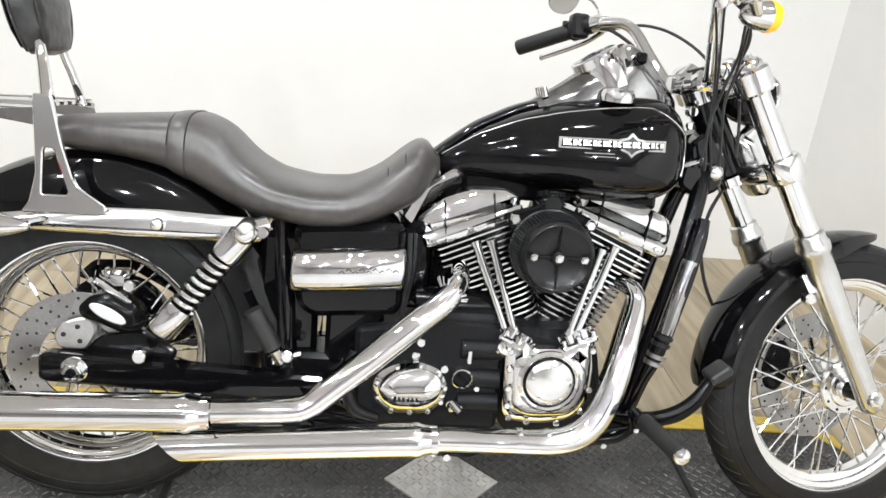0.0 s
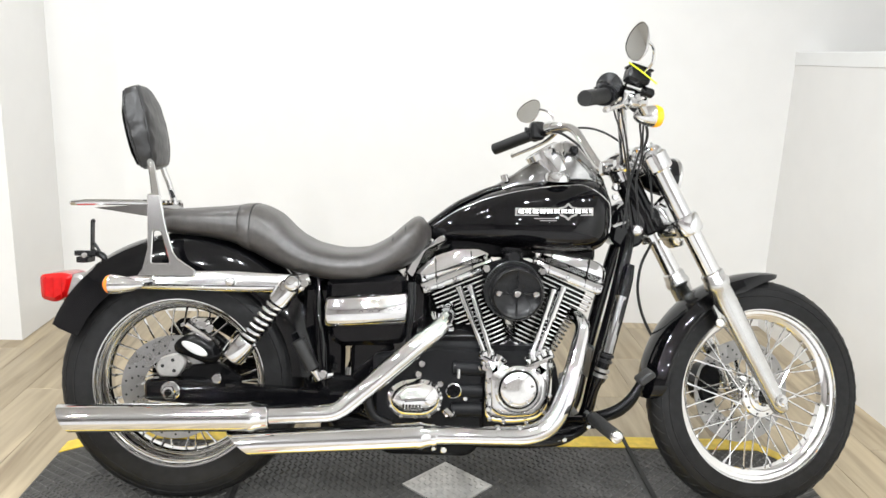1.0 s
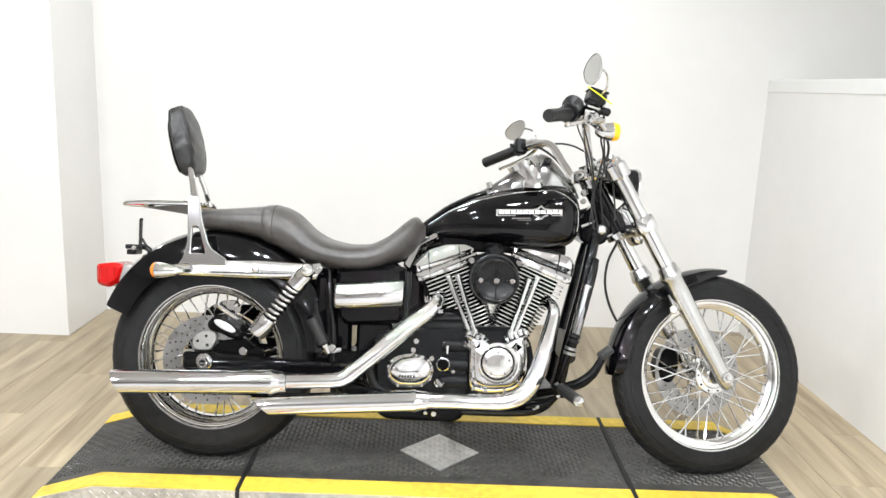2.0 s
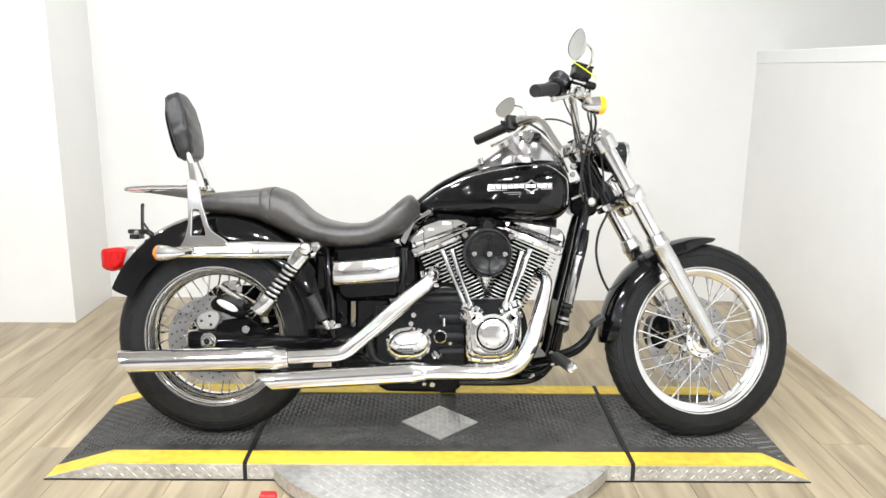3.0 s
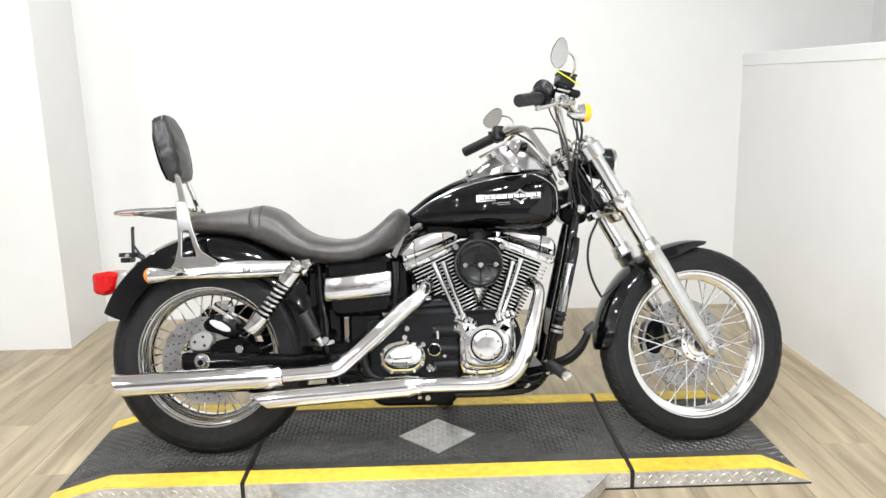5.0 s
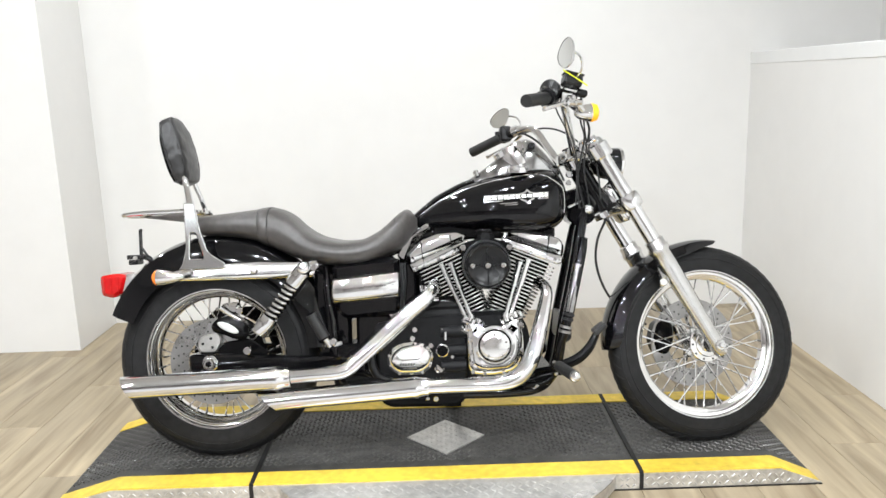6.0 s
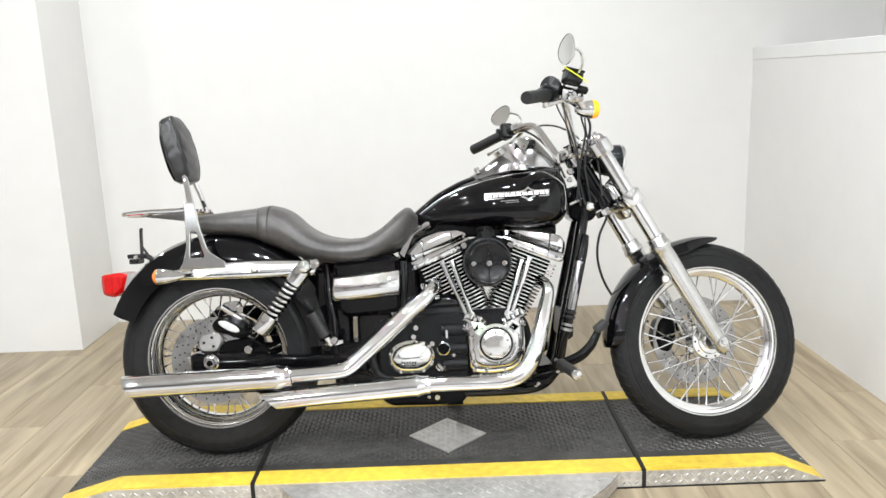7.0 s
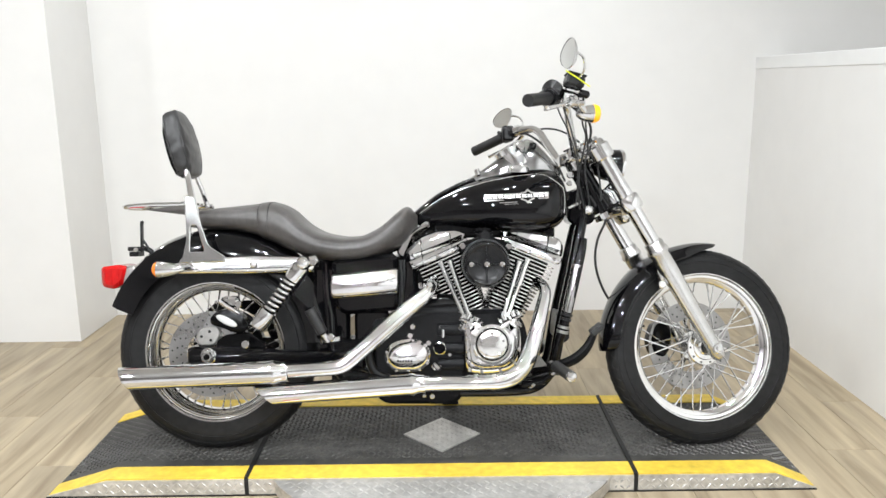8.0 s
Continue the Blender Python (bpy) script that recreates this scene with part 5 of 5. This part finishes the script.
part("inner_fender", plate([(0.335, 0.60), (0.41, 0.60), (0.45, 0.44), (0.45, 0.36), (0.40, 0.285), (0.345, 0.30), (0.33, 0.4)], -0.096, 0.096, 0.012, 0.015), PAINT, bike, "black inner guard")

# --- pegs and pedal ---
for s in (-1, 1):
    peg = part("passenger_peg", tube([(0.338, 0.2 * s, 0.473), (0.356, 0.198 * s, 0.438), (0.376, 0.195 * s, 0.40)], 0.0175, seg=18), GRIP, bike, "folded black passenger foot peg")
    part("peg_bracket", join(tube([(0.378, 0.195 * s, 0.398), (0.39, 0.185 * s, 0.372)], 0.012, seg=12), tube([(0.37, 0.18 * s, 0.37), (0.42, 0.15 * s, 0.375)], 0.0105, seg=10), puck((0.402, 0.385), 0.012, 0.19 * s - 0.012, 0.19 * s + 0.012, 0.003, 14)), CHROME, peg)
    fp = part("rider_peg", tube([(1.1, 0.2 * s, 0.288), (1.126, 0.325 * s, 0.279)], 0.017, seg=18), GRIP, bike, "black rubber rider foot peg")
    part("peg_cap", tube([(1.126, 0.324 * s, 0.279), (1.1275, 0.331 * s, 0.2786), (1.1288, 0.337 * s, 0.2784), (1.1295, 0.341 * s, 0.2782)], [0.0165, 0.0165, 0.013, 0.006], None, 18), CHROME, fp, "chrome peg end cap")
    part("peg_mount", join(tube([(1.04, 0.11 * s, 0.255), (1.09, 0.17 * s, 0.275), (1.1, 0.2 * s, 0.288)], 0.013, 8, 12), puck((1.095, 0.285), 0.016, min(0.16 * s, 0.2 * s), max(0.16 * s, 0.2 * s), 0.003, 14)), SATIN_BLACK, fp)
pedal = part("brake_pedal", tube([(1.085, -0.17, 0.282), (1.12, -0.2, 0.294), (1.158, -0.215, 0.314), (1.188, -0.22, 0.343), (1.207, -0.22, 0.375), (1.218, -0.22, 0.40)], [0.013, 0.015, 0.0155, 0.014, 0.0115, 0.0095], 26, 14, 1.05), SATIN_BLACK, bike, "black curved rear brake pedal")
part("pedal_pad", moved(block(0, 0, 0, 0.046, 0.052, 0.019, 0.004, 0.008), Matrix.Translation((1.222, -0.222, 0.405)) @ Matrix.Rotation(radians(-38), 4, "Y")), GRIP, pedal, "ribbed rubber pedal pad")
part("brake_rod", join(tube([(0.97, -0.15, 0.232), (1.09, -0.168, 0.262)], 0.0045, seg=8), tube([(1.0, -0.148, 0.222), (1.06, -0.16, 0.232), (1.1, -0.168, 0.27)], 0.0105, 10, 12), block(1.1, -0.168, 0.268, 0.04, 0.03, 0.026, 0.005, 0.009)), SATIN_BLACK, pedal, "black brake linkage")
for x, z in ((1.092, 0.262), (1.118, 0.282), (1.03, 0.226)):
    part("linkage_bolt", bolt(x, z, -0.182, 0.006, 0.007), CHROME, pedal)
part("side_stand", join(tube([(0.84, 0.12, 0.17), (0.8, 0.21, 0.125), (0.78, 0.295, 0.072)], 0.011, 12, 12), block(0.775, 0.298, 0.067, 0.06, 0.03, 0.012, 0.003)), SATIN_BLACK, bike, "black side stand")

# --- front fork, headlamp, fender (turned with the bars) ---
for s in (-1, 1):
    y = 0.108 * s
    leg = part("fork_tube", tube([fork_point(0.33, y), fork_point(0.76, y)], 0.0245, seg=28), CHROME, bike, "chrome fork tube", TURNED, smooth=60)
    prof = [(0.0001, -0.042), (0.012, -0.04), (0.022, -0.03), (0.025, -0.01), (0.0242, 0.04), (0.0262, 0.12), (0.029, 0.22), (0.0305, 0.30), (0.0305, 0.352), (0.035, 0.357), (0.035, 0.372), (0.031, 0.377), (0.031, 0.395), (0.027, 0.4), (0.0245, 0.4)]
    d = Vector(fork_point(1)) - Vector(fork_point(0))
    place = Matrix.Translation(fork_point(0, y)) @ d.to_track_quat("Z", "Y").to_matrix().to_4x4() @ Matrix.Rotation(radians(90), 4, "X")
    low = part("fork_slider", moved(lathe(prof, 32), place), FORK, leg, "polished alloy fork slider", smooth=60)
    part("axle_cap", join(puck((AXLE_F[0], AXLE_F[1]), 0.0175, min(y + 0.03 * s, y), max(y + 0.03 * s, y), 0.003, 24), puck((AXLE_F[0], AXLE_F[1]), 0.009, min(y + 0.037 * s, y), max(y + 0.037 * s, y), 0.002, 16)), CHROME, leg, "chrome axle nut")
    part("fork_cap", moved(lathe([(0.0245, 0.75), (0.03, 0.757), (0.03, 0.767), (0.024, 0.776), (0.016, 0.779), (0.015, 0.787), (0.0001, 0.789)], 28), place), CHROME, leg, "chrome fork cap")
    part("fender_lug", join(tube([fork_point(0.27, y * 0.95, -0.035), fork_point(0.30, y * 0.7, -0.02)], 0.013, seg=12), puck(fork_point(0.265, 0, -0.042)[::2], 0.0135, min(y, y * 0.8), max(y, y * 0.8), 0.003, 16)), POLISHED, leg)
    part("pinch_clamp", tube([fork_point(0.52, y), fork_point(0.526, y), fork_point(0.564, y), fork_point(0.57, y)], [0.033, 0.037, 0.037, 0.033], None, 24), CAST, leg, "chrome triple clamp eye")
    part("pinch_clamp", tube([fork_point(0.708, y), fork_point(0.713, y), fork_point(0.754, y), fork_point(0.759, y)], [0.034, 0.038, 0.038, 0.034], None, 28), CAST, leg, "chrome triple clamp eye")
    part("clamp_bolt", tube([fork_point(0.545, y * 1.05, 0.03), fork_point(0.545, y * 0.8, 0.036)], 0.008, seg=10), CHROME, leg)
part("front_axle", tube([(AXLE_F[0], -0.12, AXLE_F[1]), (AXLE_F[0], 0.12, AXLE_F[1])], 0.0115, seg=16), STEEL, bike, "steel front axle", TURNED)
lower = part("lower_triple_clamp", join(tube([fork_point(0.545, -0.108), fork_point(0.545, -0.05, -0.035), fork_point(0.545, 0.05, -0.035), fork_point(0.545, 0.108)], 0.021, 24, 14), tube([fork_point(0.535, 0, -0.05), fork_point(0.555, 0, -0.05)], 0.04, seg=24)), CHROME, bike, "chrome lower triple clamp", TURNED)
part("clamp_cover", join(tube([fork_point(0.485, 0, -0.005), fork_point(0.50, 0, -0.002), fork_point(0.60, 0, -0.006), fork_point(0.615, 0, -0.012)], [0.03, 0.042, 0.042, 0.03], None, 24, 0.62), tube([fork_point(0.53, -0.09, -0.01), fork_point(0.53, 0.09, -0.01)], 0.017, seg=14)), BRIGHT, lower, "bright lower clamp cover")
upper = part("upper_triple_clamp", join(tube([fork_point(0.735, -0.108), fork_point(0.735, -0.05, -0.035), fork_point(0.735, 0.05, -0.035), fork_point(0.735, 0.108)], 0.021, 24, 14), tube([fork_point(0.722, 0, -0.05), fork_point(0.752, 0, -0.05)], 0.036, seg=24)), CHROME, bike, "chrome upper triple clamp", TURNED)
HL = Matrix.Translation((1.328, 0, 0.924)) @ Matrix.Diagonal((0.88, 0.88, 0.88, 1)) @ Matrix.Rotation(radians(6), 4, "Y") @ Matrix.Rotation(radians(90), 4, "Z")
lamp = part("headlamp", moved(lathe([(0.0001, 0.085), (0.02, 0.082), (0.042, 0.068), (0.056, 0.04), (0.062, 0.0), (0.0635, -0.02)], 40), HL), PAINT, bike, "black headlamp bucket with chrome ring", TURNED, smooth=60)
part("headlamp_ring", moved(ring_profile([(0.0625, -0.016), (0.066, -0.018), (0.067, -0.023), (0.0645, -0.029), (0.058, -0.031), (0.057, -0.026)], 48), HL), CHROME, lamp, "chrome headlamp ring")
part("headlamp_glass", moved(lathe([(0.0001, -0.038), (0.03, -0.036), (0.058, -0.029)], 40), HL), GLASS, lamp, "clear headlamp glass")
part("headlamp_bracket", tube([(1.33, 0, 0.86), (1.30, 0, 0.83), (1.28, 0, 0.80)], 0.016, 6, 12), CHROME, lamp)
FFR = 0.346
ff = [(FFR, 0.0), (FFR - 0.002, 0.03), (FFR - 0.011, 0.053), (FFR - 0.028, 0.064), (FFR - 0.045, 0.0665), (FFR - 0.045, 0.063), (FFR - 0.028, 0.06), (FFR - 0.014, 0.05), (FFR - 0.005, 0.03), (FFR - 0.003, 0.0)]
ff_full = ff[4::-1] + [(r, -y) for r, y in ff[1:5]] + [(r, -y) for r, y in ff[5:]] + ff[8:4:-1]
ffender = part("front_fender", ring_profile(ff_full, 50, (AXLE_F[0], 0, AXLE_F[1]), 102.0, 171.0), PAINT, bike, "gloss black front fender", TURNED)
tip = []
for i in range(13):
    f = i / 12
    w = radians(102.5 - 24 * f)
    k = (1 - f) ** 0.6
    lift = 0.006 * f
    def at_r(r, y):
        return (AXLE_F[0] + (r + lift) * math.cos(w), y, AXLE_F[1] + (r + lift) * math.sin(w))
    tip.append([at_r(FFR - (FFR - r) * (0.12 + 0.88 * k), y * (0.12 + 0.88 * k)) for r, y in ff_full])
tail_end = []
for i in range(9):
    f = i / 8
    w = radians(170.8 + 10.2 * f)
    k = math.sqrt(max(0.0, 1 - (0.93 * f) ** 2.4))
    tail_end.append([(AXLE_F[0] + (FFR - (FFR - r) * (0.25 + 0.75 * k)) * math.cos(w), y * (0.2 + 0.8 * k), AXLE_F[1] + (FFR - (FFR - r) * (0.25 + 0.75 * k)) * math.sin(w)) for r, y in ff_full])
part("fender_tail", skin(tail_end), PAINT, ffender, "rounded fender tail")
part("fender_point", skin(tip), PAINT, ffender, "pointed fender tip")
part("front_caliper", join(plate([(1.485, 0.385), (1.52, 0.40), (1.545, 0.37), (1.54, 0.31), (1.515, 0.275), (1.48, 0.285), (1.468, 0.33)], 0.05, 0.125, 0.008, 0.014)), SATIN_BLACK, bike, "black front brake caliper", TURNED)
part("brake_hose", tube([(1.30, 0.03, 0.765), (1.315, 0.05, 0.74), (1.288, 0.055, 0.68), (1.277, 0.055, 0.61), (1.29, 0.055, 0.54), (1.325, 0.06, 0.474), (1.38, 0.075, 0.42), (1.46, 0.09, 0.38)], 0.0042, 50, 8), WIRE, bike, "black front brake hose", TURNED)

# --- handlebar and its controls ---
half = [(0.934, 0.38, 1.041), (1.03, 0.275, 1.078), (1.085, 0.21, 1.09), (1.118, 0.165, 1.075), (1.145, 0.12, 1.01), (1.168, 0.08, 0.955), (1.18, 0.04, 0.945), (1.18, 0.0, 0.945)]
path = [(x, -y, z) for x, y, z in half] + [(x, y, z) for x, y, z in half[-2::-1]]
hbar = part("handlebar", tube(path, 0.0127, 110, 18), CHROME, bike, "chrome pullback handlebar", TURNED, smooth=60)
for s in (-1, 1):
    part("riser_cap", moved(lathe([(0.0001, -0.026), (0.016, -0.025), (0.023, -0.02), (0.0245, -0.012), (0.0245, 0.012), (0.02, 0.02)], 24), Matrix.Translation((1.205, 0.075 * s, 0.968))), CAST, hbar, "chrome riser cap")
    part("bar_riser", join(tube([(1.182, 0.048 * s, 0.945), (1.215, 0.048 * s, 0.98)], 0.021, seg=16), moved(block(0, 0, 0, 0.05, 0.034, 0.042, 0.006, 0.012), Matrix.Translation((1.18, 0.048 * s, 0.948)))), CHROME, hbar, "chrome bar riser")
    g0, g1 = np.array([0.934, 0.38 * s, 1.041]), np.array([1.022, 0.284 * s, 1.0745])
    gr = part("grip", tube([g0 + (g1 - g0) * (-0.02 + 1.02 * k / 30) for k in range(31)], [0.0176, 0.0188] * 15 + [0.0176], seg=20), GRIP, hbar, "ribbed black rubber grip")
    e = (g1 - g0) / np.linalg.norm(g1 - g0)
    c0 = g1 + e * 0.005
    sw = part("switch_housing", join(tube([c0, c0 + e * 0.022], 0.025, seg=20), tube([c0 + e * 0.022, c0 + e * 0.05], 0.0205, seg=16), moved(block(0, 0, 0, 0.044, 0.034, 0.056, 0.007, 0.012), Matrix.Translation(tuple(c0 + e * 0.026 + np.array([-0.008, 0, 0.002]))))), FILTER, hbar, "gloss black switch housing")
    for k in range(3):
        p = c0 + e * (0.008 + 0.016 * k) + np.array([-0.026, 0, 0.012 - 0.01 * k])
        part("switch_button", block(*p, 0.01, 0.012, 0.012, 0.002), PLASTIC, hbar)
    part("control_clamp", join(tube([c0 + e * 0.05, c0 + e * 0.07], 0.019, seg=16), moved(block(0, 0, 0, 0.03, 0.03, 0.034, 0.005, 0.009), Matrix.Translation(tuple(c0 + e * 0.06 + np.array([0.02, 0, 0.0]))))), CHROME, hbar, "chrome lever clamp")
    lv0 = c0 + e * 0.06 + np.array([0.035, 0, -0.002])
    lv2 = g0 + (g1 - g0) * 0.16 + np.array([0.05, 0.0, -0.022])
    part("lever", tube([lv0, lv0 * 0.55 + lv2 * 0.45 + np.array([0.012, 0, -0.004]), lv2, lv2 - e * 0.012], [0.011, 0.0095, 0.0085, 0.008, 0.0115], 24, 12, 0.7), POLISHED, hbar, "polished control lever")
    part("mirror_stem", tube([tuple(c0 + e * 0.055 + np.array([0.012, 0, 0.012])), (1.112, 0.33 * s, 1.135), (1.108, 0.365 * s, 1.168), (1.085, 0.385 * s, 1.18), (1.062, 0.395 * s, 1.178)], 0.0036, 24, 10), CHROME, hbar, "chrome mirror stem")
    nrm = (Vector((-0.7, -0.6, 0.42)) if s > 0 else Vector((-0.92, -0.36, 0.12))).normalized()
    mm = Matrix.Translation((1.05, 0.4 * s, 1.172)) @ nrm.to_track_quat("-Y", "Z").to_matrix().to_4x4()
    def oval(shape):
        return [tuple(mm @ Vector((v[0] * (0.76 if s < 0 else 0.95) + 0.08 * abs(v[2]), v[1], v[2] * (1.0 + 0.12 * (v[0] / 0.045))))) for v in shape[0]], shape[1]
    part("mirror_shell", oval(lathe([(0.0001, 0.022), (0.02, 0.019), (0.036, 0.01), (0.0445, 0.0), (0.045, -0.004), (0.0425, -0.004)], 36)), CHROME, hbar, "chrome teardrop mirror shell", smooth=60)
    part("mirror_glass", oval(lathe([(0.0001, -0.003), (0.043, -0.003), (0.043, -0.001)], 36)), MIRROR, hbar, "mirror glass")
    if s > 0:
        continue
    sg = Matrix.Translation((1.163, 0.215 * s, 1.048)) @ Matrix.Rotation(radians(90), 4, "Z")
    fs = part("front_turn_signal", moved(lathe([(0.0001, 0.034), (0.01, 0.031), (0.019, 0.02), (0.0255, 0.0), (0.028, -0.02), (0.0001, -0.02)], 28), sg), CHROME, bike, "chrome front turn signal with amber lens", TURNED)
    part("signal_lens", moved(lathe([(0.0001, -0.046), (0.015, -0.044), (0.025, -0.038), (0.0285, -0.028), (0.0285, -0.0195), (0.0001, -0.019)], 28), sg), AMBER_LENS, fs, "amber signal lens")
    part("signal_mount", tube([(1.15, 0.215 * s, 1.05), (1.12, 0.2 * s, 1.08)], 0.008, seg=10), PLASTIC, fs)
res = part("brake_reservoir", moved(join(block(0, 0, 0, 0.056, 0.045, 0.036, 0.006, 0.01), block(0, 0, 0.02, 0.058, 0.047, 0.006, 0.002, 0.006)), Matrix.Translation((1.1, -0.295, 1.122)) @ Matrix.Rotation(radians(14), 4, "Y")), FILTER, bike, "black brake fluid reservoir with a yellow tie", TURNED)
part("throttle_housing", moved(lathe([(0.0001, 0.018), (0.022, 0.016), (0.031, 0.006), (0.032, -0.012), (0.0001, -0.018)], 28), Matrix.Translation((1.045, -0.262, 1.103)) @ Matrix.Rotation(radians(-45), 4, "Z")), FILTER, bike, "gloss black throttle housing", TURNED)
part("yellow_tie", tube([(1.066, -0.322, 1.148), (1.10, -0.325, 1.126), (1.138, -0.322, 1.102)], 0.002, 10, 6), TIE, res, "bright yellow cable tie")
part("master_cylinder", join(tube([(1.07, -0.27, 1.092), (1.13, -0.255, 1.085)], 0.016, seg=14), block(1.12, -0.25, 1.075, 0.05, 0.035, 0.03, 0.005, 0.008)), CHROME, bike, "chrome master cylinder", TURNED)
for shape, mat, label in ((tube([(1.122, -0.285, 1.092), (1.145, -0.28, 1.088), (1.149, -0.279, 1.087)], [0.012, 0.012, 0.008], seg=16), FILTER, "black hose union"),
                          (tube([(1.075, -0.29, 1.082), (1.07, -0.285, 1.06), (1.085, -0.27, 1.052), (1.1, -0.262, 1.066)], 0.006, 14, 10), CHROME, "chrome lever bracket"),
                          (join(block(1.105, -0.272, 1.07, 0.03, 0.026, 0.03, 0.005, 0.008), bolt(1.105, 1.078, -0.286, 0.006, 0.008), bolt(1.112, 1.062, -0.286, 0.005, 0.007)), CAST, "chrome control bracket"),
                          (tube([(1.13, -0.25, 1.066), (1.15, -0.235, 1.05)], 0.011, seg=14), CHROME, "chrome cable union")):
    part("control_fitting", shape, mat, bike, label, TURNED)
for pts, r in (([(1.06, -0.245, 1.075), (1.075, -0.225, 1.045), (1.122, -0.165, 1.0), (1.166, -0.105, 0.92), (1.176, -0.085, 0.856), (1.17, -0.075, 0.78)], 0.003),
               ([(1.085, -0.24, 1.07), (1.095, -0.22, 1.05), (1.135, -0.16, 1.0), (1.174, -0.1, 0.915), (1.18, -0.085, 0.85), (1.2, -0.07, 0.77)], 0.003),
               ([(1.15, -0.21, 1.06), (1.16, -0.19, 1.022), (1.187, -0.14, 0.985), (1.182, -0.105, 0.919), (1.174, -0.085, 0.85), (1.185, -0.07, 0.77)], 0.0038),
               ([(1.165, -0.2, 1.05), (1.178, -0.17, 1.01), (1.2, -0.12, 0.96), (1.195, -0.1, 0.9), (1.21, -0.08, 0.82), (1.225, -0.06, 0.76)], 0.0034),
               ([(1.14, -0.21, 1.08), (1.2, -0.15, 1.02), (1.205, -0.1, 0.97), (1.19, -0.06, 0.955), (1.15, -0.02, 0.945)], 0.005),
               ([(1.06, 0.24, 1.08), (1.09, 0.2, 1.07), (1.13, 0.14, 1.02), (1.16, 0.09, 0.95), (1.18, 0.06, 0.88)], 0.005),
               ([(1.08, 0.22, 1.075), (1.15, 0.17, 1.085), (1.2, 0.1, 1.055), (1.24, 0.03, 0.99), (1.25, 0.0, 0.9)], 0.0042),
               ([(1.15, -0.03, 0.965), (1.175, -0.07, 0.972), (1.21, -0.075, 0.97), (1.24, -0.07, 0.95), (1.255, -0.065, 0.88), (1.262, -0.06, 0.80)], 0.004)):
    part("control_cable", tube(pts, 0.8 * r, 36, 8), WIRE, bike, "black control cable", TURNED)

# ---------- small red foot beside the turntable ----------
thing("floor_wedge", moved(block(0, 0, 0, 0.05, 0.03, 0.024, 0.004, 0.008), Matrix.Translation((0.235, -0.435, 0.0125))), RED_PLASTIC, "small red plastic wedge on the floor beside the turntable", "wedge")

# ---------- floor planks ----------
PW, PL = 0.178, 1.22
rng = random.Random(4)
plank_meshes = {}


def plank(x, y0, y1):
    key = round(y1 - y0, 3)
    if key not in plank_meshes:
        plank_meshes[key] = mesh_of("plank", slab(-PW / 2 + 0.0006, PW / 2 - 0.0006, -key / 2 + 0.0006, key / 2 - 0.0006, -0.008, 0.0, 0.0008), PLANK)
    part("plank", plank_meshes[key], None, floor, m=Matrix.Translation((x, (y0 + y1) / 2, 0)))


col = 0
x = -3.2
while x < RIGHT:
    y = -0.95 + (0.41 * col + 0.79) % PL - PL
    while y < BACK:
        a, b = max(y, -0.95), min(y + PL, BACK if x > LEFT - PW / 2 else WING)
        if b - a > 0.02 and x - PW / 2 < RIGHT:
            plank(x, round(a, 3), round(b, 3))
        y += PL
    x += PW
    col += 1
